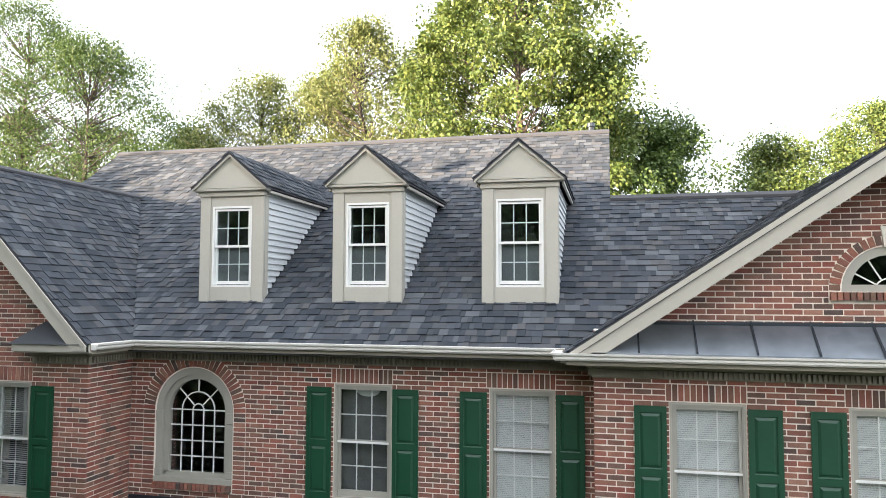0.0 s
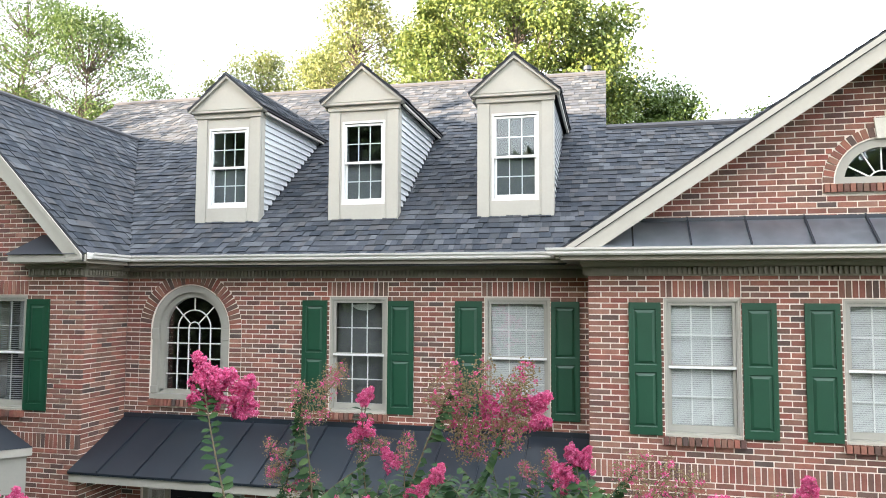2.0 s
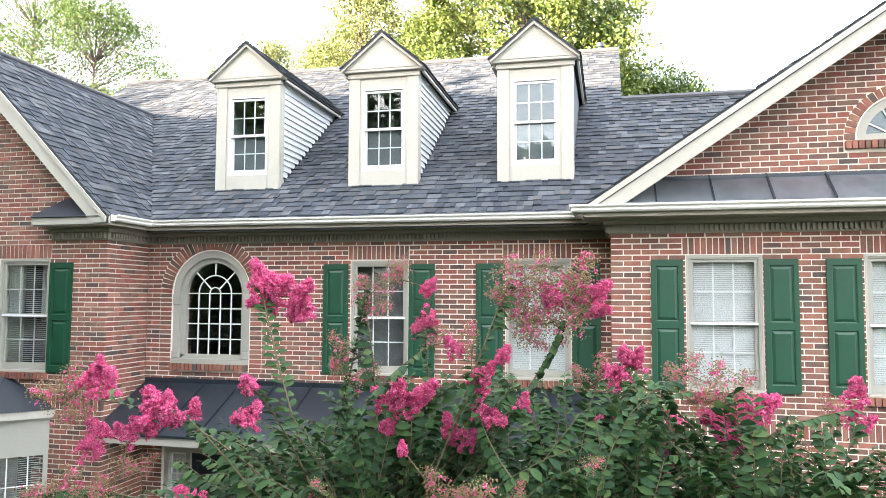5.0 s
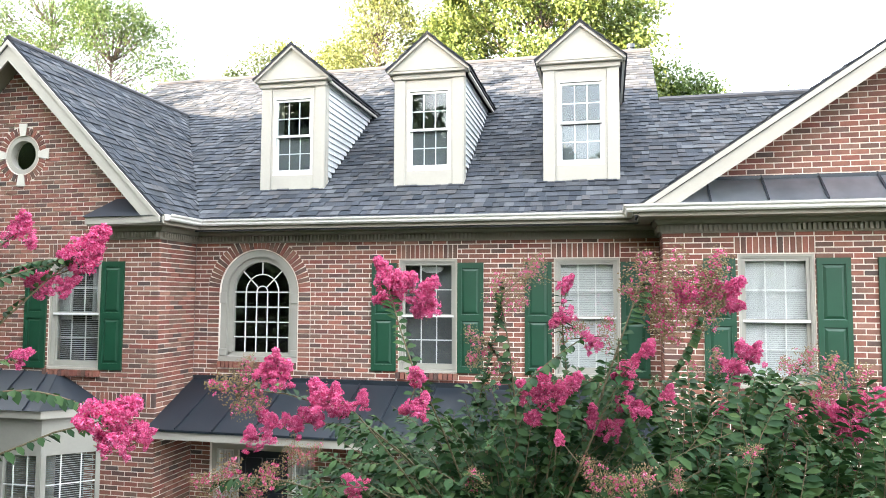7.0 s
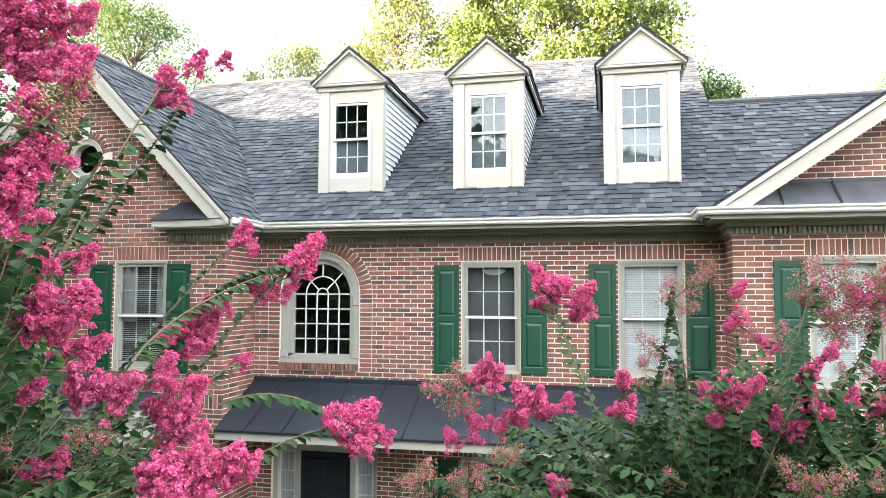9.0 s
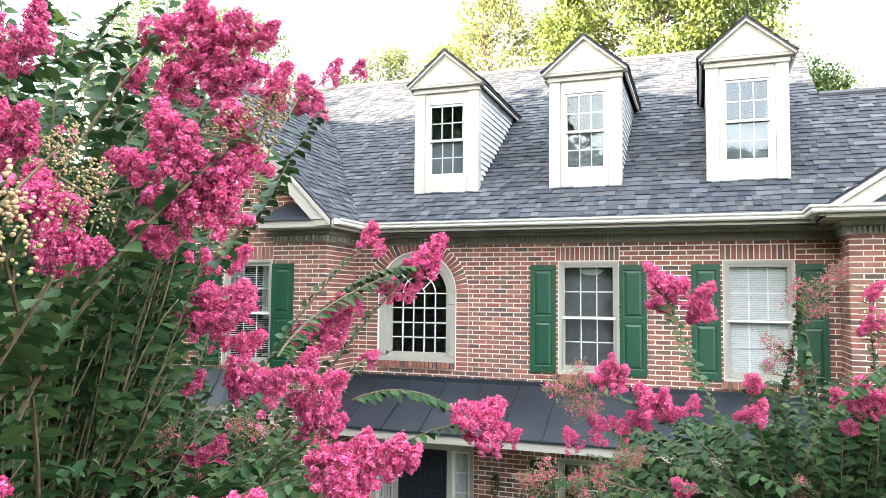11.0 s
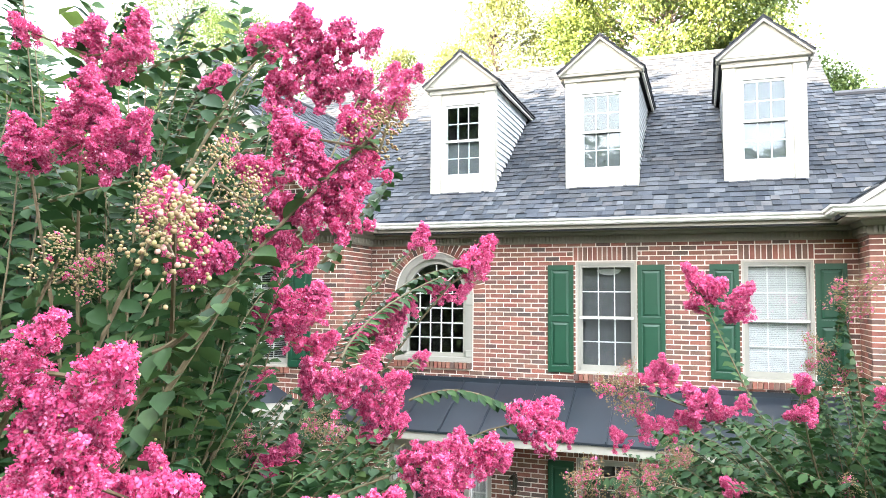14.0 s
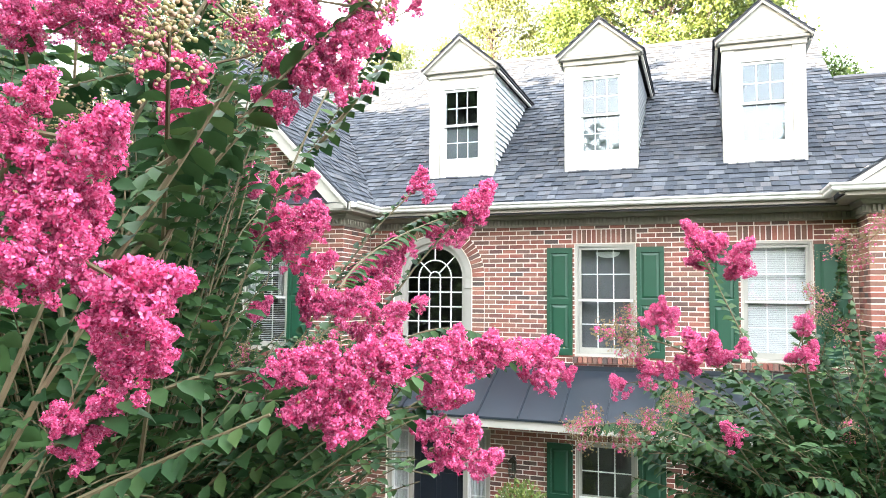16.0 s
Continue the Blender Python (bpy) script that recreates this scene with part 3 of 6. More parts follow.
# soffits and moulded cornice below the gutter
COR = [(0, 0), (.02, 0), (.03, .012), (.03, .105), (.07, .115), (.10, .15), (.10, .195), (0, .195)]
path_main = [(WING_X, WING_Y - .0, 5.33), (WING_X, MAIN_Y, 5.33), (BAY_X, MAIN_Y, 5.33), (BAY_X, BAY_Y, 5.33), (BAY_END, BAY_Y, 5.33)]
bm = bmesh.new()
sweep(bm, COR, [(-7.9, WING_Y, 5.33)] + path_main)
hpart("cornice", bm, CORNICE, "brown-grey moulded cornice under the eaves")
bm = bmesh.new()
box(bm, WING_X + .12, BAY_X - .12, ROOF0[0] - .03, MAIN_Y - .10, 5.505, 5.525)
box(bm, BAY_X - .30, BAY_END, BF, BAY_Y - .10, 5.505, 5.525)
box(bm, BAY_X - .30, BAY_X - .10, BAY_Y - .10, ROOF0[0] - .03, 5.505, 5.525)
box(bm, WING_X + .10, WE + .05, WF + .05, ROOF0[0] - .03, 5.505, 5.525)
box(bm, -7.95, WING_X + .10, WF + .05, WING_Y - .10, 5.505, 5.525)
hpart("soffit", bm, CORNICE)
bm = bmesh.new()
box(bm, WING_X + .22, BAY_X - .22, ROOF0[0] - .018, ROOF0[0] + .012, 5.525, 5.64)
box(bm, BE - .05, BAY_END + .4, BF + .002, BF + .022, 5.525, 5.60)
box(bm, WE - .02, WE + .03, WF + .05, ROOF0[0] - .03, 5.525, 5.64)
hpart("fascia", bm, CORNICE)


def dentils(path, z0, z1, step=.055):
    bm = bmesh.new()
    for a, b in zip(path, path[1:]):
        a, b = Vector(a), Vector(b)
        d = (b - a).normalized()
        n = Vector((d.y, -d.x, 0))
        k = 0.03
        while k < (b - a).length - .02:
            p = a + d * k
            q = p + d * .03
            prism(bm, [(p.x, p.y, z0), (q.x, q.y, z0), (q.x, q.y, z1), (p.x, p.y, z1)], n * .068)
            k += step
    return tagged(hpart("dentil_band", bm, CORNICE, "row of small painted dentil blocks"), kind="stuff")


dentils([(-7.9, WING_Y, 0)] + [(p[0], p[1], 0) for p in path_main], 5.355, 5.432)

# cornice return with its metal cap on the wing
bm = bmesh.new()
box(bm, -7.97, WE + .02, WF + .03, WING_Y - .005, 5.525, 5.62)
hpart("cornice_return", bm, TRIM, "cream boxed cornice return")
bm = bmesh.new()
a, b, c, d = Vector((-8.0, WF, 5.625)), Vector((WE - .12, WF, 5.625)), Vector((WE - .35, WING_Y - .004, 5.92)), Vector((-7.72, WING_Y - .004, 5.92))
e = Vector((-8.0, WING_Y - .004, 5.625))
for poly in ((a, b, c, d), (a, d, e)):
    bm.faces.new([bm.verts.new(p) for p in poly])
bm.faces.new([bm.verts.new(p) for p in (a, e, Vector((b.x, e.y, b.z)), b)])
hpart("return_cap", bm, BLACKMETAL, "black metal cap on the cornice return")

# pent strip across the gabled front
bm = bmesh.new()
prism(bm, [(BE + .3, BF + .01, 5.655), (BAY_END + .3, BF + .01, 5.655), (BAY_END + .3, BAY_Y - .002, 5.99), (BE + .75, BAY_Y - .002, 5.99)], (0, 0, -.03))
pent = hpart("pent_roof", bm, PENTMETAL, "grey metal pent roof with standing seams")
x = .30
while x < BAY_END:
    bm = bmesh.new()
    prism(bm, [(x, BF, 5.66), (x + .02, BF, 5.66), (x + .02, BAY_Y, 6.0), (x, BAY_Y, 6.0)], (0, 0, .025))
    part("standing_seam", bm, BLACKMETAL, pent)
    x += .63
boxpart("flashing", BLACKMETAL, pent, .2, BAY_END, BAY_Y - .03, BAY_Y - .004, 5.97, 6.01)

# canopy over the entrance
CAN_TOP, CAN_LOW, CAN_Y = 3.29, 2.74, 8.40
canopy = hgroup("canopy", "black standing-seam metal canopy roof over the entrance")
bm = bmesh.new()
prism(bm, [(WING_X + .01, CAN_Y, CAN_LOW), (BAY_X - .01, CAN_Y, CAN_LOW), (BAY_X - .01, MAIN_Y - .004, CAN_TOP), (WING_X + .01, MAIN_Y - .004, CAN_TOP)], (0, 0, -.03))
part("metal_sheet", bm, BLACKMETAL, canopy)
x = WING_X + .45
while x < BAY_X - .1:
    bm = bmesh.new()
    prism(bm, [(x, CAN_Y, CAN_LOW), (x + .016, CAN_Y, CAN_LOW), (x + .016, MAIN_Y - .03, CAN_TOP - .014), (x, MAIN_Y - .03, CAN_TOP - .014)], (0, 0, .03))
    part("standing_seam", bm, BLACKMETAL, canopy)
    x += .555
boxpart("fascia_board", TRIM, canopy, WING_X + .012, BAY_X - .012, CAN_Y + .03, CAN_Y + .07, CAN_LOW - .14, CAN_LOW - .03)
boxpart("soffit_board", TRIM, canopy, WING_X + .012, BAY_X - .012, CAN_Y + .07, MAIN_Y - .004, CAN_LOW - .13, CAN_LOW - .11)
boxpart("flashing", BLACKMETAL, canopy, WING_X + .02, BAY_X - .02, MAIN_Y - .02, MAIN_Y - .004, CAN_TOP - .02, CAN_TOP + .06)

SCREEN = material("insect_screen", [(0.075, 0.078, 0.082), (0.095, 0.098, 0.10)], 0.8, grain=200, amount=0.1, bump=0)
# ---- windows ----
def bars(name, mat, parent, boxes):
    for b in boxes:
        boxpart(name, mat, parent, *b)


def joined(name, mat, parent, boxes, label=""):
    bm = bmesh.new()
    for b in boxes:
        box(bm, *b)
    return part(name, bm, mat, parent, label)


def ring_boxes(x0, x1, z0, z1, w, y0, y1, wt=None, wb=None):
    wt, wb = wt or w, wb or w
    return [(x0, x0 + w, y0, y1, z0, z1), (x1 - w, x1, y0, y1, z0, z1), (x0 + w, x1 - w, y0, y1, z1 - wt, z1), (x0 + w, x1 - w, y0, y1, z0, z0 + wb)]


def pane(parent, x0, x1, y, z0, z1, mat):
    bm = bmesh.new()
    box(bm, x0, x1, y, y + .004, z0, z1)
    ob = part("pane", bm, mat, parent)
    ob.visible_shadow = False
    return ob


def sash(parent, x0, x1, z0, z1, y, cols, rows, glass, paint, bottom=.05):
    s = joined("sash", paint, parent, ring_boxes(x0, x1, z0, z1, .035, y, y + .035, .035, bottom))
    gx0, gx1, gz0, gz1 = x0 + .035, x1 - .035, z0 + bottom, z1 - .035
    pane(s, gx0, gx1, y + .016, gz0, gz1, glass)
    for i in range(1, cols):
        x = gx0 + (gx1 - gx0) * i / cols
        boxpart("glazing_bar", WHITE, s, x - .008, x + .008, y + .022, y + .029, gz0, gz1)
    for i in range(1, rows):
        z = gz0 + (gz1 - gz0) * i / rows
        boxpart("glazing_bar", WHITE, s, gx0, gx1, y + .0225, y + .0285, z - .008, z + .008)
    return s


def hung_window(x0, x1, z0, z1, wall_y, inside, glass=None, paint=None, label=""):
    """A double-hung window set back in its brick opening. inside: blind, curtain or dark."""
    glass, paint = glass or GLASS, paint or WINPAINT
    y = wall_y + .016
    win = settle(joined("window", paint, None, ring_boxes(x0, x1, z0, z1, .045, y, y + .12), label or "double-hung window with white glazing bars"))
    joined("brickmould", TRIM, win, ring_boxes(x0 + .004, x1 - .004, z0 + .004, z1 - .004, .022, y - .012, y - .002))
    zm = (z0 + z1) / 2 + .0
    ix0, ix1 = x0 + .047, x1 - .047
    sash(win, ix0, ix1, zm - .02, z1 - .047, y + .016, 3, 2, glass, paint, .04)
    sash(win, ix0, ix1, z0 + .047, zm + .02, y + .053, 3, 2, glass, paint, .075)
    boxpart("meeting_rail", WHITE, win, ix0, ix1, y + .006, y + .0155, zm - .018, zm + .010)
    boxpart("sill", TRIM, win, x0 + .002, x1 - .002, y - .03, y + .05, z0 - .004 + .005, z0 + .03)
    yb = y + .100
    if inside == "blind":
        bl = joined("blind", BLIND, win, [(ix0, ix1, yb, yb + .003, z0 + .06 + i * .024, z0 + .06 + i * .024 + .0215) for i in range(int((z1 - z0 - .12) / .024))], "closed white slatted blind")
        joined("blind_rail", BLIND, bl, [(ix0, ix1, yb - .01, yb + .03, z1 - .08, z1 - .05)])
    elif inside == "half":
        bm = bmesh.new()
        for i in range(int((z1 - z0 - .12) / .028)):
            z = z0 + .06 + i * .028
            prism(bm, [(ix0, yb, z), (ix1, yb, z), (ix1, yb + .022, z + .005), (ix0, yb + .022, z + .005)], (0, 0, .002))
        part("blind", bm, BLIND, win, "open slatted blind")
        bm = bmesh.new()
        n = 14
        for s in (0, 1):
            xa = ix0 if s == 0 else ix1 - .22
            for i in range(n):
                u, v = i / n, (i + 1) / n
                prism(bm, [(xa + .22 * u, yb + .04 + .015 * math.sin(u * 25), z0 + .7), (xa + .22 * v, yb + .04 + .015 * math.sin(v * 25), z0 + .7), (xa + .22 * v, yb + .04 + .015 * math.sin(v * 25), z1 - .06), (xa + .22 * u, yb + .04 + .015 * math.sin(u * 25), z1 - .06)], (0, .003, 0))
        part("curtain", bm, BLIND, win, "pale gathered curtain")
    elif inside == "lamp":
        bm = bmesh.new()
        cx = (ix0 + ix1) / 2 + .02
        for k in range(16):
            a, b = math.pi * k / 16, math.pi * (k + 1) / 16
            prism(bm, [(cx - .17 * math.cos(a), yb + .06, z1 - .11 - .08 * math.sin(a)), (cx - .17 * math.cos(b), yb + .06, z1 - .11 - .08 * math.sin(b)), (cx, yb + .06, z1 - .10)], (0, .02, 0))
        part("valance", bm, BLIND, win, "scalloped pale valance")
        boxpart("insect_screen", SCREEN, win, ix0, ix1, yb + .10, yb + .102, z0 + .05, z1 - .05)
    return win


for w, k in zip(UP_MAIN, ("lamp", "blind")):
    hung_window(*w, *WIN_Z, MAIN_Y, k, label="double-hung window in the brick wall" if k == "lamp" else "double-hung window with a closed white blind")
for w in UP_BAY:
    hung_window(*w, *WIN_Z, BAY_Y, "blind", label="double-hung window with a closed white blind")
for w in UP_WING:
    hung_window(*w, *WIN_Z, WING_Y, "half", label="double-hung window with an open blind and curtains")
for w in ((-3.77, -2.93), (-1.575, -.715)):
    hung_window(*w, *LOW_Z, MAIN_Y, "dark")
for w in UP_BAY:
    hung_window(*w, *LOW_Z, BAY_Y, "blind")


# ---- shutters ----
def shutter(x0, x1, z0, z1, wall_y):
    y1, y0 = wall_y - .006, wall_y - .036
    zm = z0 + (z1 - z0) * .47
    ob = settle(joined("shutter", GREEN, None, [(x0, x0 + .055, y0, y1, z0, z1), (x1 - .055, x1, y0, y1, z0, z1), (x0 + .055, x1 - .055, y0, y1, z1 - .075, z1),
                                                (x0 + .055, x1 - .055, y0, y1, z0, z0 + .09), (x0 + .055, x1 - .055, y0, y1, zm, zm + .085)], "dark green raised-panel shutter"))
    for a, b in ((z0 + .09, zm), (zm + .085, z1 - .075)):
        bm = bmesh.new()
        xa, xb = x0 + .055, x1 - .055
        o = [(xa, y0 + .014, a), (xb, y0 + .014, a), (xb, y0 + .014, b), (xa, y0 + .014, b)]
        m = [(xa + .012, y0 + .018, a + .012), (xb - .012, y0 + .018, a + .012), (xb - .012, y0 + .018, b - .012), (xa + .012, y0 + .018, b - .012)]
        i = [(xa + .045, y0 + .004, a + .045), (xb - .045, y0 + .004, a + .045), (xb - .045, y0 + .004, b - .045), (xa + .045, y0 + .004, b - .045)]
        vo, vm, vi = ([bm.verts.new(p) for p in q] for q in (o, m, i))
        for k in range(4):
            j = (k + 1) % 4
            bm.faces.new((vo[k], vo[j], vm[j], vm[k]))
            bm.faces.new((vm[k], vm[j], vi[j], vi[k]))
        bm.faces.new(vi)
        part("panel", bm, GREEN, ob)
    bm = bmesh.new()
    for x in (x0 + .02, x1 - .02):
        for z in (z0 + .12, z1 - .12):
            tube(bm, (x, y0 - .003, z), (x, y0 + .002, z), .006, .006, 6)
    part("screw", bm, BRASS, ob)
    return ob


def shutters(windows, z, wall_y, wide=.365, gap=.035):
    for a, b in windows:
        shutter(a - gap - wide, a - gap, z[0] + .01, z[1] - .05, wall_y)
        shutter(b + gap - .02, b + gap - .02 + wide, z[0] + .01, z[1] - .05, wall_y)


shutters(UP_MAIN, WIN_Z, MAIN_Y)
shutters(UP_BAY, WIN_Z, BAY_Y)
shutters(UP_WING, WIN_Z, WING_Y)
shutters([(-3.77, -2.93), (-1.575, -.715)], LOW_Z, MAIN_Y)
shutters(UP_BAY, LOW_Z, BAY_Y)


# ---- arched window ----
def fan_grid(parent, cx, cz, r, y, bars_xy):
    bm = bmesh.new()
    for a, b in bars_xy:
        d = (Vector((b[0] - a[0], 0, b[1] - a[1]))).normalized()
        n = Vector((-d.z, 0, d.x)) * .008
        p, q = Vector((cx + a[0], y, cz + a[1])), Vector((cx + b[0], y, cz + b[1]))
        prism(bm, [p - n, q - n, q + n, p + n], (0, .01, 0))
    return bm


ax, az_, ar, ab = ARCH
AY = MAIN_Y + .02
bm = bmesh.new()
outer = [(ax + ar, AY, ab)] + arc(ax, az_, ar, AY) + [(ax - ar, AY, ab)]
mid = [(ax + ar - .10, AY, ab + .07)] + arc(ax, az_, ar - .10, AY) + [(ax - ar + .10, AY, ab + .07)]
band(bm, mid, outer, (0, .16, 0))
box(bm, ax - ar, ax + ar, AY - .04, AY + .16, ab - .002, ab + .07)
arched = hpart("arched_window", bm, WINPAINT, "tall round-headed window with a cream moulded frame")
bm = bmesh.new()
o2 = [(ax + ar - .10, AY + .06, ab + .07)] + arc(ax, az_, ar - .10, AY + .06) + [(ax - ar + .10, AY + .06, ab + .07)]
i2 = [(ax + .455, AY + .06, ab + .13)] + arc(ax, az_, .455, AY + .06) + [(ax - .455, AY + .06, ab + .13)]
band(bm, i2, o2, (0, .08, 0))
box(bm, ax - ar + .10, ax + ar - .10, AY + .06, AY + .14, ab + .07, ab + .13)
part("moulding", bm, WINPAINT, arched)
for s in (-1, 1):
    for z in (az_ - .17, ab + .08):
        boxpart("impost_block", WINPAINT, arched, *sorted((ax + s * (ar + .006), ax + s * (ar - .11))), AY - .02, AY + .02, z, z + (.16 if z > 4 else .1), bevel=.006)
g = .445
lines = [((x, ab + .13 - az_), (x, 0.0)) for x in (-.6 * g, -.2 * g, .2 * g, .6 * g)]
zb = ab + .13 - az_
lines += [((-g, zb + (0 - zb) * k / 4), (g, zb + (0 - zb) * k / 4)) for k in (1, 2, 3, 4)]
for r in (.2 * g, .6 * g):
    pts = [(r * math.cos(math.pi * k / 16), r * math.sin(math.pi * k / 16)) for k in range(17)]
    lines += list(zip(pts, pts[1:]))
for t in (90, 45, 135):
    r0 = .6 * g if t == 90 else .2 * g
    lines.append(((r0 * math.cos(radians(t)), r0 * math.sin(radians(t))), (g * math.cos(radians(t)), g * math.sin(radians(t)))))
for a, b in lines:
    bm = fan_grid(None, ax, az_, g, AY + .09, [(a, b)])
    part("glazing_bar", bm, WHITE, arched)
bm = bmesh.new()
pts = arc(ax, az_, .46, AY + .105)
prism(bm, [(ax + .46, AY + .105, ab + .12)] + pts + [(ax - .46, AY + .105, ab + .12)], (0, .004, 0))
part("pane", bm, GLASS, arched).visible_shadow = False

# ---- lunette ----
lx, lz = lunette[0], lunette[1]
bm = bmesh.new()
band(bm, arc(lx, lz, .40, BAY_Y + .02), arc(lx, lz, .50, BAY_Y + .02), (0, .12, 0))
bmesh.ops.remove_doubles(bm, verts=bm.verts[:], dist=.0005)
box(bm, lx - .5, lx + .5, BAY_Y + .014, BAY_Y + .136, lz - .01, lz + .07)
lun = hpart("lunette_window", bm, WINPAINT, "half-round fanlight window in the brick gable")
for k in range(1, 6):
    t = math.pi * k / 6
    part("glazing_bar", fan_grid(None, lx, lz, 1, BAY_Y + .06, [((.14 * math.cos(t), .14 * math.sin(t)), (.41 * math.cos(t), .41 * math.sin(t)))]), WHITE, lun)
pts = [(.14 * math.cos(math.pi * k / 12), .14 * math.sin(math.pi * k / 12)) for k in range(13)]
part("glazing_bar", fan_grid(None, lx, lz, 1, BAY_Y + .06, list(zip(pts, pts[1:]))), WHITE, lun)
bm = bmesh.new()
prism(bm, arc(lx, lz, .43, BAY_Y + .08), (0, .004, 0))
part("pane", bm, BRIGHTGLASS, lun).visible_shadow = False
bm = bmesh.new()
prism(bm, [(lx - .06, BAY_Y - .03, lz + .49), (lx + .06, BAY_Y - .03, lz + .49), (lx + .09, BAY_Y - .03, lz + .72), (lx - .09, BAY_Y - .03, lz + .72)], (0, .06, 0))
hpart("keystone", bm, STONE, "pale stone keystone")

# ---- round window on the wing ----
rx, rz, rr = rnd_win[0], rnd_win[1], rnd_win[2]
bm = bmesh.new()
band(bm, arc(rx, rz, rr - .07, WING_Y + .01, 0, 2 * math.pi, 40), arc(rx, rz, rr, WING_Y + .01, 0, 2 * math.pi, 40), (0, .12, 0))
rw = hpart("round_window", bm, TRIM, "small round window with cream frame and stone keys")
bm = bmesh.new()
prism(bm, arc(rx, rz, rr - .06, WING_Y + .06, 0, 2 * math.pi, 40)[:-1], (0, .004, 0))
part("pane", bm, GLASS, rw).visible_shadow = False
for t in (0, 90, 180, 270):
    d = Vector((math.cos(radians(t)), 0, math.sin(radians(t))))
    n = Vector((-d.z, 0, d.x))
    c = Vector((rx, WING_Y - .02, rz))
    bm = bmesh.new()
    prism(bm, [c + d * .285 + n * .045, c + d * .47 + n * .075, c + d * .47 - n * .075, c + d * .285 - n * .045], (0, .05, 0))
    part("stone_key", bm, STONE, rw)


# ---- dormers ----
def dormer(cx, blind):
    fy, z0, ze, za, hw = 9.94, roof_z(9.94) - .02, 7.92, 8.46, .535
    d = hgroup("dormer", "cream gabled dormer with white lap siding cheeks")
    wx, wz0, wz1 = .33, 6.42, 7.66                      # window opening half width, bottom, top
    # front boards
    for s in (-1, 1):
        boxpart("corner_board", CREAM, d, *sorted((cx + s * hw, cx + s * (hw - .17))), fy, fy + .05, z0 - .05, ze - .1, bevel=.004)
        boxpart("casing", CREAM, d, *sorted((cx + s * (hw - .172), cx + s * (wx - .002))), fy + .018, fy + .05, z0 - .04, ze - .1)
        boxpart("corner_board", CREAM, d, *sorted((cx + s * (hw - .02), cx + s * (hw + .003))), fy + .052, fy + .16, z0 + .03, ze - .05)
    boxpart("apron_board", CREAM, d, cx - wx, cx + wx, fy + .012, fy + .05, z0 - .04, wz0, bevel=.003)
    boxpart("head_board", CREAM, d, cx - wx, cx + wx, fy + .015, fy + .05, wz1, ze - .1)
    boxpart("frieze", CREAM, d, cx - hw - .02, cx + hw + .02, fy - .02, fy + .06, ze - .11, ze - .03, bevel=.006)
    boxpart("bed_mould", CREAM, d, cx - hw - .06, cx + hw + .06, fy - .07, fy + .06, ze - .032, ze + .012, bevel=.008)
    boxpart("flashing", GUTTER, d, cx - hw - .06, cx + hw + .06, fy - .10, fy + .01, z0 - .075, z0 - .055)
    # pediment
    bm = bmesh.new()
    prism(bm, [(cx - hw - .04, fy - .075, ze + .012), (cx + hw + .04, fy - .075, ze + .012), (cx, fy - .075, za - .04)], (0, .12, 0))
    part("pediment", bm, CREAM, d)
    roof_f, ew = fy - .13, .635
    sl = (za - ze) / ew
    for s in (-1, 1):
        bm = bmesh.new()
        prism(bm, [(cx, roof_f + .01, za), (cx + s * ew, roof_f + .01, ze), (cx + s * (ew - .02), roof_f + .01, ze - .03), (cx, roof_f + .01, za - .055)], (0, .16, 0))
        part("rake_board", bm, CREAM, d)
        # roof side
        yb, ye = roof_y(za), roof_y(ze)
        bm = bmesh.new()
        prism(bm, [(cx, roof_f, za + .01), (cx + s * ew, roof_f, ze + .01), (cx + s * ew, ye + .1, ze + .01), (cx, yb + .1, za + .01)], (0, 0, -.022))
        rf = part("roof", bm, ROOFDECK, d)
        u = (0, -s, 0)
        pl = slope_place((cx + s * ew, 0, ze + .012), (0, s, 0), (-s, 0, sl))
        k = math.hypot(1, sl)

        def spans(v, s=s):
            z = ze + sl * v / k
            a, b = roof_f, roof_y(z)
            return [(a, b)] if s > 0 else [(-b, -a)]
        SHINGLED.append((rf, shingles(pl, spans, ew * k - .02, int(cx * 10) + s + 50), lambda p: False))
        # eave soffit and fascia on the cheek
        boxpart("fascia", CREAM, d, *sorted((cx + s * (hw + .05), cx + s * (hw + .085))), roof_f + .17, ye, ze - .065, ze - .028)
        # siding: boards that end on the main roof
        z, i = z0 + .06, 0
        while z < ze - .06:
            top = min(z + .098, ze - .02)
            e = roof_y(z + .02)
            bm = bmesh.new()
            x = cx + s * (hw - .03)
            prism(bm, [(x + s * .030, fy + .16, z), (x + s * .006, fy + .16, top + .004), (x - s * .02, fy + .16, top + .004), (x - s * .02, fy + .16, z)], (0, max(.02, e - fy - .16), 0))
            part("siding_board", bm, SIDING, d)
            z += .095
    # ridge of the small roof
    bm = bmesh.new()
    y = roof_f
    while y < roof_y(za) + .1:
        for s in (-1, 1):
            prism(bm, [(cx, y, za + .034), (cx, y + .13, za + .026), (cx + s * .09, y + .13, za + .026 - .09 * sl), (cx + s * .09, y, za + .034 - .09 * sl)], (0, 0, .01))
        y += .13
    tagged(part("ridge_cap", bm, SHINGLE, d), kind="stuff")
    # window
    frame_ = joined("window_frame", WHITE, d, ring_boxes(cx - wx, cx + wx, wz0, wz1, .032, fy + .012, fy + .12))
    x0, x1, zm = cx - wx + .034, cx + wx - .034, (wz0 + wz1) / 2
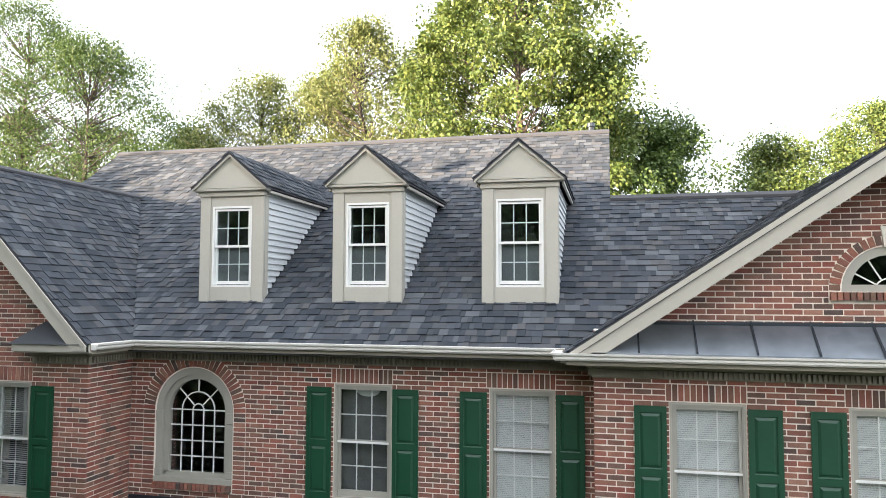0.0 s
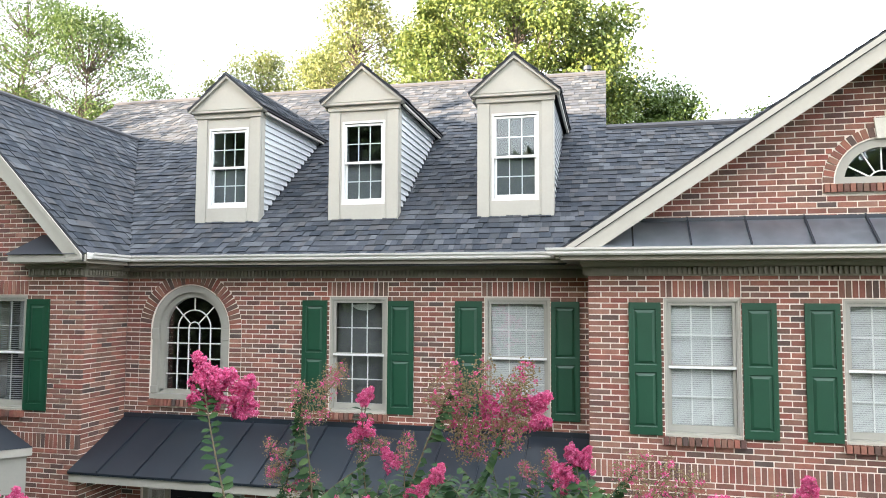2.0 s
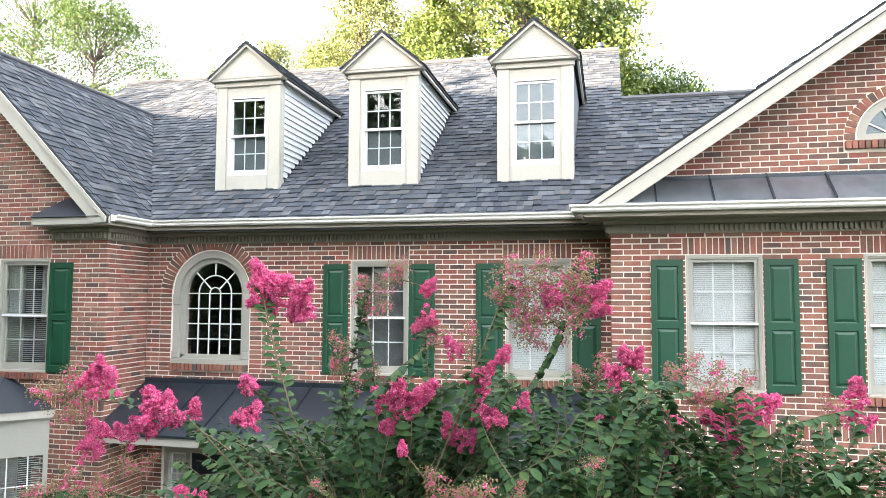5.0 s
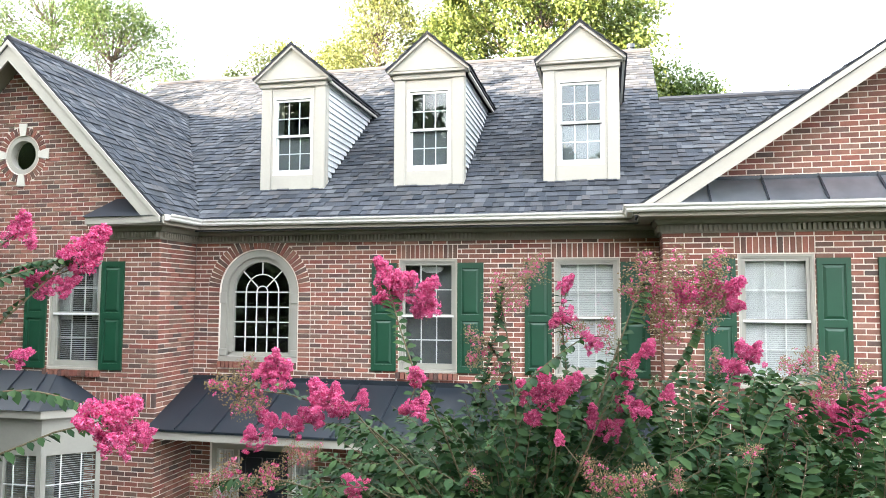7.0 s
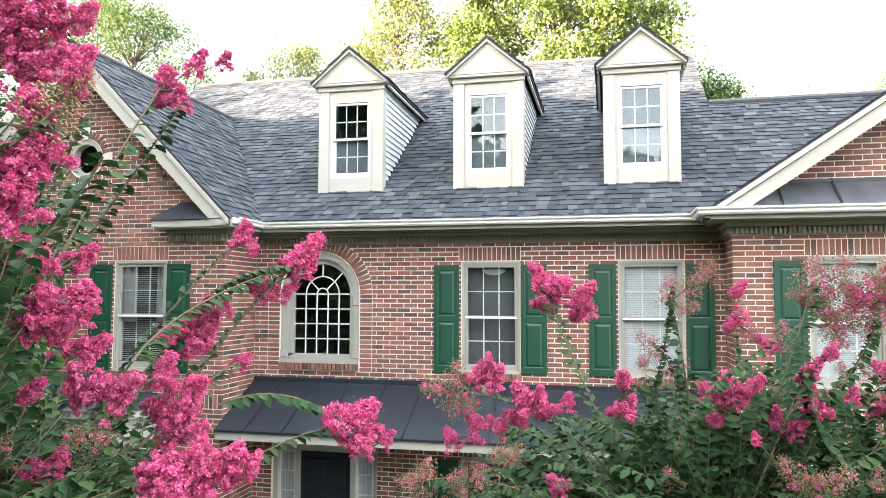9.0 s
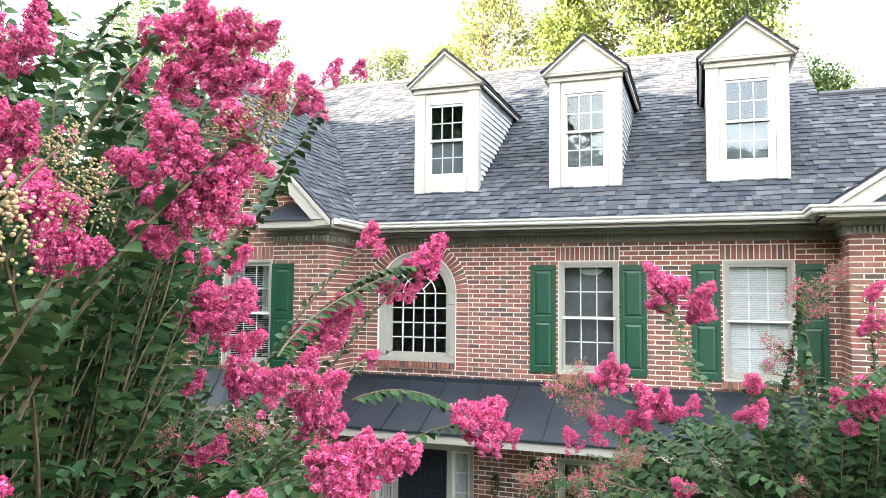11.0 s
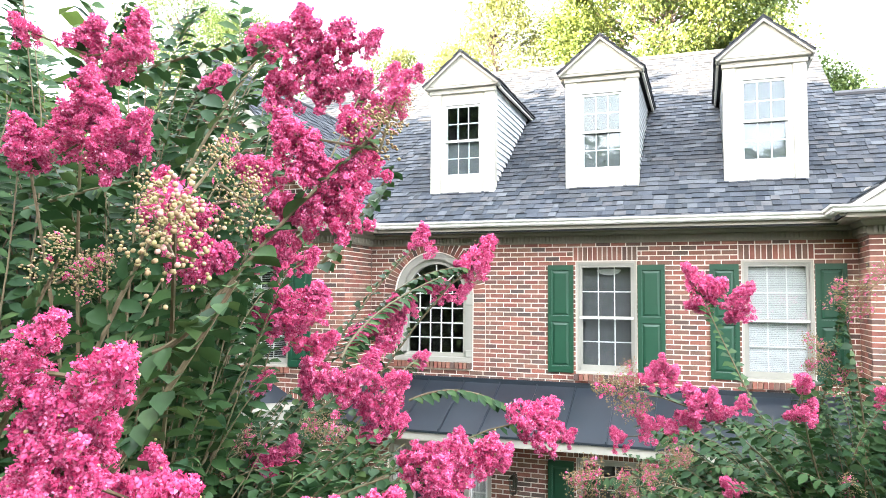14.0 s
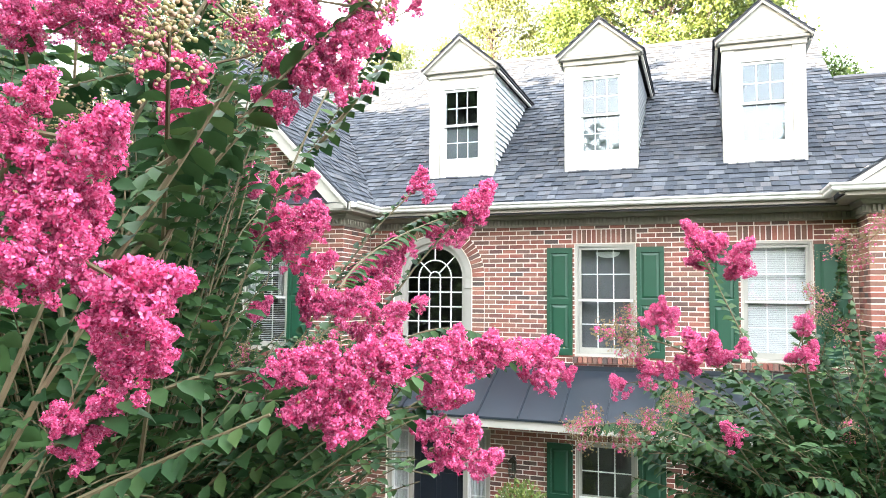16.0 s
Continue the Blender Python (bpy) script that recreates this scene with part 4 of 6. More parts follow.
    for (a, b, yy, bt) in ((zm - .015, wz1 - .042, fy + .03, .035), (wz0 + .042, zm + .02, fy + .07, .05)):
        joined("sash", WHITE, d, ring_boxes(x0, x1, a, b, .03, yy, yy + .03, .03, bt))
        pane(d, x0 + .03, x1 - .03, yy + .016, a + bt, b - .03, BRIGHTGLASS)
        gx0, gx1, ga, gb = x0 + .03, x1 - .03, a + bt, b - .03
        for i in (1, 2):
            x = gx0 + (gx1 - gx0) * i / 3
            boxpart("glazing_bar", WHITE, d, x - .008, x + .008, yy + .021, yy + .029, ga, gb)
        boxpart("glazing_bar", WHITE, d, gx0, gx1, yy + .0215, yy + .0285, (ga + gb) / 2 - .008, (ga + gb) / 2 + .008)
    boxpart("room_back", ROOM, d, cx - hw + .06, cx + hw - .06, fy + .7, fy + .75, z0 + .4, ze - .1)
    if blind:
        boxpart("insect_screen", SCREEN, d, x0 + .03, x1 - .03, fy + .096, fy + .098, wz0 + .07, zm - .02)
    return d


for c in DORMERS:
    dormer(c, True)

# vent pipe behind the ridge
bm = bmesh.new()
tube(bm, (-.35, 15.0, 9.0), (-.35, 15.0, 9.86), .06, .06, 12)
tube(bm, (-.35, 15.0, 9.80), (-.35, 15.0, 9.88), .085, .085, 12)
hpart("vent_pipe", bm, BLACKMETAL, "black capped vent pipe behind the ridge")

# ---- entrance ----
ex0, ex1, ez0, ez1 = ENTRY
ey = MAIN_Y + .05
entry = hgroup("door", "dark front door with glazed sidelights and cream frame")
for name, b in zip(("jamb", "jamb", "head", "threshold", "mullion", "mullion"), ring_boxes(ex0, ex1, ez0, ez1, .07, ey, ey + .14, .10, .03) + [(-6.32, -6.25, ey, ey + .14, ez0 + .03, ez1 - .10), (-5.45, -5.38, ey, ey + .14, ez0 + .03, ez1 - .10)]):
    boxpart(name, TRIM, entry, *b)
leaf = boxpart("door_leaf", DOORPAINT, entry, -6.25, -5.45, ey + .05, ey + .095, ez0 + .03, ez1 - .10)
for i in range(2):
    for z0, z1 in ((.35, .85), (1.05, 1.65), (1.78, 2.15)):
        boxpart("door_panel", DOORPAINT, entry, -6.15 + i * .33, -5.88 + i * .33, ey + .04, ey + .052, z0, z1, bevel=.01)
bm = bmesh.new()
bmesh.ops.create_icosphere(bm, subdivisions=2, radius=.032, matrix=Matrix.Translation((-5.52, ey + .02, 1.12)))
tube(bm, (-5.52, ey + .02, 1.12), (-5.52, ey + .055, 1.12), .012, .02, 8)
part("door_knob", bm, BRASS, entry)
for a, b in ((ex0 + .07, -6.32), (-5.38, ex1 - .07)):
    boxpart("sidelight_panel", TRIM, entry, a, b, ey + .04, ey + .09, ez0 + .03, .75, bevel=.008)
    joined("sidelight_frame", WHITE, entry, ring_boxes(a + .002, b - .002, .752, ez1 - .102, .03, ey + .03, ey + .07))
    for k in range(1, 5):
        z = .78 + (ez1 - .13 - .78) * k / 5
        boxpart("glazing_bar", WHITE, entry, a + .03, b - .03, ey + .042, ey + .052, z - .008, z + .008)
    pane(entry, a + .03, b - .03, ey + .055, .78, ez1 - .13, GLASS)
    bm = bmesh.new()
    for i in range(10):
        u, v = a + .02 + (b - a - .04) * i / 10, a + .02 + (b - a - .04) * (i + 1) / 10
        prism(bm, [(u, ey + .10 + .012 * (i % 2), .76), (v, ey + .10 + .012 * ((i + 1) % 2), .76), (v, ey + .10 + .012 * ((i + 1) % 2), ez1 - .12), (u, ey + .10 + .012 * (i % 2), ez1 - .12)], (0, .003, 0))
    part("curtain", bm, BLIND, entry, "gathered sheer curtain")
boxpart("doorstep", PAVING, None, ex0 - .3, ex1 + .3, 8.75, MAIN_Y, 0.0, .15, bevel=.01)
tagged(bpy.data.objects["doorstep"], "pale concrete doorstep below the entrance", "step", kind="structure")

# wall lantern
lantern = thing("wall_lantern", "dark metal wall lantern with glass sides beside the door", "lantern", (-4.66, MAIN_Y, 1.75))
bm = bmesh.new()
lp = Vector((0, 0, 0))
box(bm, -.03, .03, -.015, -.002, .05, .25)
part("back_plate", bm, BRASS, lantern)
bm = bmesh.new()
for a, b in zip([(0, -.01, .22), (0, -.06, .28), (0, -.10, .27)], [(0, -.06, .28), (0, -.10, .27), (0, -.11, .24)]):
    tube(bm, a, b, .008, .008, 6)
part("bracket", bm, BRASS, lantern)
bm = bmesh.new()
tube(bm, (0, -.11, .20), (0, -.11, .26), .075, .02, 6)
part("cap", bm, BRASS, lantern)
bm = bmesh.new()
for k in range(6):
    t = math.pi * k / 3
    tube(bm, (.045 * math.cos(t), -.11 + .045 * math.sin(t), 0), (.065 * math.cos(t), -.11 + .065 * math.sin(t), .20), .005, .005, 4)
tube(bm, (0, -.11, -.03), (0, -.11, .0), .015, .05, 6)
part("cage", bm, BRASS, lantern)
bm = bmesh.new()
tube(bm, (0, -.11, .002), (0, -.11, .198), .042, .060, 6)
part("glass", bm, GLASS, lantern).visible_shadow = False

# ---- bay window on the wing ----
bay = hgroup("bay_window", "angled bay window with cream panels and a black metal roof")
BX0, BX1, FX0, FX1, FYB = -10.92, -7.82, -10.38, -8.36, 8.08
foot = [(BX0, WING_Y), (FX0, FYB), (FX1, FYB), (BX1, WING_Y)]
top = [(-10.20, WING_Y), (-10.20, WING_Y - .01), (-8.55, WING_Y - .01), (-8.55, WING_Y)]
bm = bmesh.new()
eave = [(BX0 - .1, WING_Y - .004), (FX0 - .06, FYB - .13), (FX1 + .06, FYB - .13), (BX1 + .1, WING_Y - .004)]
rt = [(-10.15, WING_Y - .004), (-10.15, WING_Y - .02), (-8.57, WING_Y - .02), (-8.57, WING_Y - .004)]
for i in range(3):
    q = [(*eave[i], 2.98), (*eave[i + 1], 2.98), (*rt[i + 1], 3.44), (*rt[i], 3.44)]
    bm.faces.new([bm.verts.new(p) for p in q])
bm.faces.new([bm.verts.new((*p, 2.98)) for p in eave])
part("metal_roof", bm, BLACKMETAL, bay)
for k in range(4):
    x = FX0 + .25 + k * .52
    xt = -10.15 + (-8.57 + 10.15) * (x - FX0) / (FX1 - FX0)
    bm = bmesh.new()
    prism(bm, [(x, FYB - .13, 2.985), (x + .015, FYB - .13, 2.985), (xt + .015, WING_Y - .02, 3.445), (xt, WING_Y - .02, 3.445)], (0, 0, .025))
    part("standing_seam", bm, BLACKMETAL, bay)
for name, z0, z1, off, mt in (("eave_fascia", 2.87, 2.976, .09, TRIM), ("frieze_panel", 2.42, 2.87, .0, WINPAINT), ("apron_panel", .25, .70, .0, WINPAINT)):
    bm = bmesh.new()
    pts = [(foot[0][0] - off, WING_Y - .004), (FX0 - off * .6, FYB - off), (FX1 + off * .6, FYB - off), (foot[3][0] + off, WING_Y - .004)]
    prism(bm, [(*p, z0) for p in pts], (0, 0, z1 - z0))
    part(name, bm, mt, bay)
for a, b in zip(foot, foot[1:]):
    a, b = Vector((*a, 0)), Vector((*b, 0))
    d = (b - a).normalized()
    n = Vector((d.y, -d.x, 0))
    ln_ = (b - a).length
    cells = 3 if ln_ > 1 else 1
    for k in range(cells):
        p, q = a + d * (ln_ * k / cells), a + d * (ln_ * (k + 1) / cells)
        m = Matrix((d, -n, Vector((0, 0, 1)))).transposed().to_4x4()
        m.translation = p
        w = (q - p).length
        fr = joined("casement", WINPAINT, bay, ring_boxes(.01, w - .01, .70, 2.42, .06, 0, .07))
        fr.matrix_basis = m
        pane(fr, .07, w - .07, .03, .76, 2.36, GLASS)
        for i in (1, 2):
            boxpart("glazing_bar", WHITE, fr, w * i / 3 - .008, w * i / 3 + .008, .018, .028, .76, 2.36)
        for i in (1, 2, 3):
            boxpart("glazing_bar", WHITE, fr, .07, w - .07, .019, .027, .76 + .4 * i - .008, .76 + .4 * i + .008)
        joined("blind", BLIND, fr, [(.07, w - .07, .075, .095, .78 + i * .03, .78 + i * .03 + .004) for i in range(52)])


# ---- trees ----
def scatter_mesh(name, templates_v, faces, poses, mat):
    """One mesh of many copies of a small template: poses is an (n, 3, 4) array."""
    tv = np.array(templates_v)
    n, k = len(poses), len(tv)
    v = np.einsum("nij,kj->nki", poses[:, :, :3], tv) + poses[:, None, :, 3]
    me = bpy.data.meshes.new(name)
    fs = np.array(faces)
    allf = (fs[None] + (np.arange(n) * k)[:, None, None]).reshape(-1, fs.shape[1])
    me.vertices.add(n * k)
    me.vertices.foreach_set("co", v.reshape(-1))
    me.loops.add(allf.size)
    me.loops.foreach_set("vertex_index", allf.reshape(-1).astype(np.int32))
    me.polygons.add(len(allf))
    me.polygons.foreach_set("loop_start", np.arange(0, allf.size, fs.shape[1], dtype=np.int32))
    me.update(calc_edges=True)
    me.materials.append(mat)
    me.polygons.foreach_set("use_smooth", [True] * len(me.polygons))
    return me


def frames_of(axis, normal, size):
    """Poses (n, 3, 3) with x along axis, z near normal, scaled."""
    x = axis / np.linalg.norm(axis, axis=1, keepdims=True)
    y = np.cross(normal, x)
    y /= np.linalg.norm(y, axis=1, keepdims=True) + 1e-9
    z = np.cross(x, y)
    return np.stack([x, y, z], axis=2) * size[:, None, None]


TREE_LEAF_V = [(0, 0, 0), (.45, .32, .06), (1, 0, -.12), (.45, -.32, .06)]
TREE_LEAF_F = [(0, 1, 2), (0, 2, 3)]
LEAF_DARK = leafy("leaf_dark_green", [(0.045, 0.080, 0.018), (0.075, 0.120, 0.028), (0.105, 0.150, 0.034), (0.060, 0.100, 0.022)])
LEAF_MID = leafy("leaf_green", [(0.058, 0.096, 0.022), (0.110, 0.152, 0.034), (0.175, 0.205, 0.046), (0.074, 0.116, 0.026)])
LEAF_YELLOW = leafy("leaf_yellow_green", [(0.130, 0.160, 0.045), (0.190, 0.205, 0.065), (0.105, 0.138, 0.038), (0.230, 0.230, 0.080)])


def tree(x, y, height, spread, low, mat, leaves, leaf, label, seed, clumps=60, fuzz=.55):
    leaves, clumps = int(leaves * (3.0 if leaf < .3 else 1.4)), int(clumps * 2.2)
    leaf *= .64 if leaf < .3 else 1.0
    """A tapered trunk with limbs to many leaf clumps, and the leaves as one crown."""
    rng = np.random.default_rng(seed)
    t = thing("tree", label, "tree", (x, y, 0), "trees round the house")
    rnd = random.Random(seed)
    ctr = []
    for i in range(clumps):
        h = low + (height - low) * (rnd.random() ** .85)
        k = (h - low) / (height - low)
        r = spread * (math.sin(math.pi * min(1, .18 + .80 * k)) ** .75) * (.35 + .65 * math.sqrt(rnd.random()))
        a = rnd.uniform(0, 2 * math.pi)
        ctr.append((r * math.cos(a), r * math.sin(a), h))
    ctr.append((0, 0, height - fuzz))
    bm = bmesh.new()
    segs = [(0, 0, 0)]
    for i in range(1, 7):
        segs.append((rnd.uniform(-.12, .12) * i * .5, rnd.uniform(-.12, .12) * i * .5, height * .86 * i / 6))
    r0 = height * .016
    for i in range(6):
        tube(bm, segs[i], segs[i + 1], r0 * (1 - i / 6.6), r0 * (1 - (i + 1) / 6.6), 8)
    for c in ctr:
        hz = max(.8, c[2] - .5 * math.hypot(c[0], c[1]) - .5)
        f = min(5.99, hz / (height * .86) * 6)
        i = int(f)
        s = Vector(segs[i]).lerp(Vector(segs[i + 1]), f - i)
        m = s.lerp(Vector(c), .5) + Vector((0, 0, -.15 * (Vector(c) - s).length + .3))
        tube(bm, s, m, r0 * .09, r0 * .06, 5)
        tube(bm, m, c, r0 * .06, r0 * .015, 5)
    part("trunk", bm, BARK, t)
    c = np.array(ctr)
    w = rng.uniform(.4, 1.4, len(c))
    idx = rng.choice(len(c), leaves, p=w / w.sum())
    rad = (fuzz * rng.uniform(.6, 1.5, len(c)))[idx]
    off = rng.normal(0, 1, (leaves, 3))
    off /= np.linalg.norm(off, axis=1, keepdims=True)
    off *= (rad * rng.uniform(.15, 1, leaves) ** .5)[:, None]
    off[:, 2] *= .75
    ax_ = off * .6 + rng.normal(0, .5, (leaves, 3)) + np.array([0, 0, -.3])
    nm = rng.normal(0, .6, (leaves, 3)) + np.array([0, 0, 1.0])
    m = np.concatenate([frames_of(ax_, nm, leaf * rng.uniform(.6, 1.3, leaves)), (c[idx] + off)[:, :, None]], axis=2)
    crown = new("crown", scatter_mesh("crown", TREE_LEAF_V, TREE_LEAF_F, m, mat))
    crown.parent = t
    return t


tree(-3.2, 26, 21.5, 4.3, 5.0, LEAF_MID, 34000, .24, "tall leafy green tree standing behind the house", 11, 130, .75)
tree(-.4, 27, 14.5, 3.2, 5.0, LEAF_DARK, 16000, .22, "dark green tree behind the house", 12, 70, .7)
tree(2.3, 28, 13.0, 2.6, 4.0, LEAF_DARK, 12000, .22, "dark green tree behind the house", 13, 60, .7)
tree(-10.3, 29, 18.0, 3.8, 6.0, LEAF_YELLOW, 12000, .20, "airy yellow-green tree behind the house", 14, 110, .75)
tree(-13.2, 32, 16.6, 4.0, 5.0, LEAF_YELLOW, 14000, .20, "yellow-green bushy tree behind the house", 15, 90, .9)
tree(-16.8, 32, 16.9, 4.4, 5.0, LEAF_YELLOW, 14000, .20, "yellow-green bushy tree behind the house", 16, 90, .9)
tree(-7.6, 30, 17.6, 3.4, 5.0, LEAF_YELLOW, 10000, .20, "yellow-green bushy tree behind the house", 17, 80, .8)
tree(-20.6, 32, 14.8, 4.2, 5.0, LEAF_DARK, 11000, .20, "dark green tree beyond the roof ridge", 18, 80, .8)
tree(-25.0, 31, 14.8, 4.4, 4.0, LEAF_DARK, 11000, .20, "dark green tree beyond the roof ridge", 19, 80, .8)
tree(-29.5, 31, 15.5, 4.4, 4.0, LEAF_DARK, 10000, .20, "dark green tree beyond the roof ridge", 24, 80, .8)
tree(-20.8, 25, 16.6, 4.6, 7.0, LEAF_DARK, 12000, .17, "thin sparse tree with open branches", 20, 90, .85)
tree(-25.0, 26, 19.0, 5.2, 7.0, LEAF_DARK, 14000, .17, "thin sparse tree with open branches", 21, 110, .9)
tree(6.8, 32, 12.8, 3.0, 4.0, LEAF_MID, 12000, .22, "leafy green tree beyond the gabled front", 22, 70, .75)
tree(11.0, 33, 14.2, 3.8, 4.0, LEAF_MID, 14000, .22, "leafy green tree beyond the gabled front", 23, 80, .8)
# unseen trees added west of the house to shade its left side and roof
for i, (x, y, h) in enumerate(((-17, -5, 10.2), (-21, -4.5, 10.4), (-25, -4, 10.7), (-13, -6, 10.0), (-28.5, -3, 11.0), (-12.6, 3.6, 9.8), (-21, 2.5, 10.5), (-13, -12, 10.5), (-11, -3.5, 8.8), (-16, 0, 9.2), (-9, -7, 9.4), (-7.8, -4.6, 10.5), (-5.5, -9, 9.5))):
    tree(x, y, h, 3.8, 1.0, LEAF_DARK, 5000, .5, "unseen broad dark green tree added to shade the house front", 70 + i, 80, 1.2)
# added out of view to block sky light from the left myrtle and wing
tree(-8.9, -1.2, 12.0, 3.0, .8, LEAF_DARK, 9000, .42, "unseen dense tree added to shade the flowering shrub", 95, 70, 1.0)
# added shrub that keeps light off the bay window and lower wing wall
tree(-7.5, 3.3, 5.8, 1.5, .5, LEAF_DARK, 7000, .26, "dense dark green shrub added to shade the bay window", 96, 60, .6)
# the wood across the street, behind the camera
for i in range(17):
    tree(-58 + i * 5.2 + (i * 37 % 5) * .4, -36 - (i % 3) * 4, 14.6 + (i % 3) * .6 + (i * 53 % 7) * .15, 5.5, .5, LEAF_DARK, 4000, 1.2, "tall dark green tree of the wood across the street", 40 + i, 70, 1.7)


tree(-21.5, -30, 20.5, 4.6, 6, LEAF_DARK, 4200, .55, "tall open tree of the wood across the street", 91, 70, 1.2)
tree(-29, -31, 20.0, 4.8, 6, LEAF_DARK, 4200, .55, "tall open tree of the wood across the street", 92, 70, 1.2)


# ---- crape myrtles ----
PETAL = leafy("pink_petals", [(0.436, 0.018, 0.103), (0.553, 0.055, 0.184), (0.689, 0.157, 0.333), (0.495, 0.031, 0.139), (0.766, 0.295, 0.482)], .6, .38)
BUD = leafy("buds", [(0.25, 0.20, 0.085), (0.31, 0.20, 0.11), (0.27, 0.24, 0.085), (0.36, 0.20, 0.17)], .6, .1)
SEED = leafy("faded_seed_heads", [(0.18, 0.130, 0.062), (0.26, 0.185, 0.100), (0.23, 0.180, 0.075), (0.20, 0.17, 0.06), (0.32, 0.17, 0.15)], .7, .2)
LEAF = leafy("myrtle_leaf", [(0.014, 0.036, 0.014), (0.024, 0.055, 0.019), (0.041, 0.081, 0.025), (0.018, 0.045, 0.018), (0.063, 0.101, 0.031)], .55, .22, .12)


def floret_template(rng):
    """Six crinkled petals on thin claws."""
    v, f = [], []
    for k in range(6):
        t = 2 * math.pi * k / 6 + rng.uniform(-.2, .2)
        d, n = np.array([math.cos(t), math.sin(t), 0]), np.array([-math.sin(t), math.cos(t), 0])
        b = len(v)
        for r, w, z in ((.20, .06, .0), (.62, .34, .20), (1.0, .30, .16)):
            for s in (-1, 1):
                v.append(d * (r + rng.uniform(-.14, .14)) + n * s * w * rng.uniform(.6, 1.2) + np.array([0, 0, z + rng.uniform(-.32, .32)]))
        f += [(b, b + 2, b + 1), (b + 1, b + 2, b + 3), (b + 2, b + 4, b + 3), (b + 3, b + 4, b + 5)]
    return v, f


BALL_V = [(1, 0, 0), (-1, 0, 0), (0, 1, 0), (0, -1, 0), (0, 0, 1.1), (0, 0, -1.1), (.6, .6, .6), (-.6, .6, .6), (.6, -.6, .6), (-.6, -.6, .6), (.6, .6, -.6), (-.6, .6, -.6), (.6, -.6, -.6), (-.6, -.6, -.6)]
BALL_F = [(4, 6, 7), (4, 7, 9), (4, 9, 8), (4, 8, 6), (5, 11, 10), (5, 13, 11), (5, 12, 13), (5, 10, 12), (0, 6, 8), (0, 8, 12), (0, 12, 10), (0, 10, 6), (1, 9, 7), (1, 13, 9), (1, 11, 13), (1, 7, 11),
          (2, 7, 6), (2, 11, 7), (2, 10, 11), (2, 6, 10), (3, 8, 9), (3, 9, 13), (3, 13, 12), (3, 12, 8)]

SEED_F = [(4, 0, 2), (4, 2, 1), (4, 1, 3), (4, 3, 0), (5, 2, 0), (5, 1, 2), (5, 3, 1), (5, 0, 3)]


def panicle_mesh(florets, buds, floret_r, bud_r, seed, kind):
    """A cone of lobes, about 1 wide and 1.3 tall, standing on its stem: petals and buds."""
    rng = np.random.default_rng(seed)
    lobes = []
    for i in range(26):
        z = .08 + 1.10 * i / 26 + rng.uniform(-.05, .05)
        r = .42 * (1 - (z / 1.32) ** 1.5) * rng.uniform(.45, 1.2)
        a = i * 2.4 + rng.uniform(-.5, .5)
        lobes.append((r * math.cos(a), r * math.sin(a), z))
    lobes += [(0, 0, .5), (0, 0, .8), (0, 0, 1.15)]
    lobes = np.array(lobes)
    vs, fs, ms = [], [], []

    def put(tv, tf, p, ax_, nm, s, mi):
        fr = frames_of(ax_[None], nm[None], np.array([s]))[0]
        b = len(vs)
        vs.extend([tuple(fr @ np.array(q) + p) for q in tv])
        fs.extend([tuple(i + b for i in g) for g in tf])
        ms.extend([mi] * len(tf))
    for i in range(florets):
        c = lobes[rng.integers(len(lobes))]
        d = rng.normal(0, 1, 3)
        d /= np.linalg.norm(d)
        p = c + d * rng.uniform(.06, .145)
        nm = d + .5 * np.array([p[0], p[1], .1])
        tv, tf = floret_template(rng)
        put(tv, tf, p, rng.normal(0, 1, 3), nm, floret_r * rng.uniform(.75, 1.2), 0)
    for i in range(buds):
        c = lobes[rng.integers(len(lobes))]
        d = rng.normal(0, 1, 3)
        d /= np.linalg.norm(d)
        p = c + d * rng.uniform(.08, .24) + (np.array([0, 0, .1]) if kind == "p" else 0)
        put(BALL_V if kind != "f" else BALL_V[:6], BALL_F if kind != "f" else SEED_F, p, rng.normal(0, 1, 3), d, bud_r * rng.uniform(.6, 1.2), 1)
    bm = bmesh.new()
    for c in lobes:
        tube(bm, (0, 0, max(0, c[2] - .22)), tuple(c), .012, .006, 4)
    tube(bm, (0, 0, -.1), (0, 0, 1.1), .016, .008, 5)
    bm.verts.ensure_lookup_table()
    b = len(vs)
    vs.extend([tuple(v.co) for v in bm.verts])
    for g in bm.faces:
        fs.append(tuple(v.index + b for v in g.verts))
        ms.append(2)
    bm.free()
    out = []
    for mi, (nm_, m) in enumerate((("panicle", PETAL), ("bud_head", SEED if kind == "f" else BUD), ("stalk", TWIG))):
        keep = [g for g, k in zip(fs, ms) if k == mi]
        used = sorted({i for g in keep for i in g})
        at = {i: k for k, i in enumerate(used)}
        me = bpy.data.meshes.new(nm_)
        me.from_pydata([vs[i] for i in used], [], [tuple(at[i] for i in g) for g in keep])
        me.materials.append(m)
        me.polygons.foreach_set("use_smooth", [True] * len(me.polygons))
        out.append(me)
    return out


PANICLES = {
    "n": [panicle_mesh(640, 14, .064, .030, 90 + i, "p") for i in range(3)],
    "p": [panicle_mesh(620, 16, .056, .020, 100 + i, "p") for i in range(4)],
    "f": [panicle_mesh(30, 460, .060, .024, 120 + i, "f") for i in range(3)],
    "b": [panicle_mesh(6, 230, .075, .026, 130 + i, "b") for i in range(2)],
}

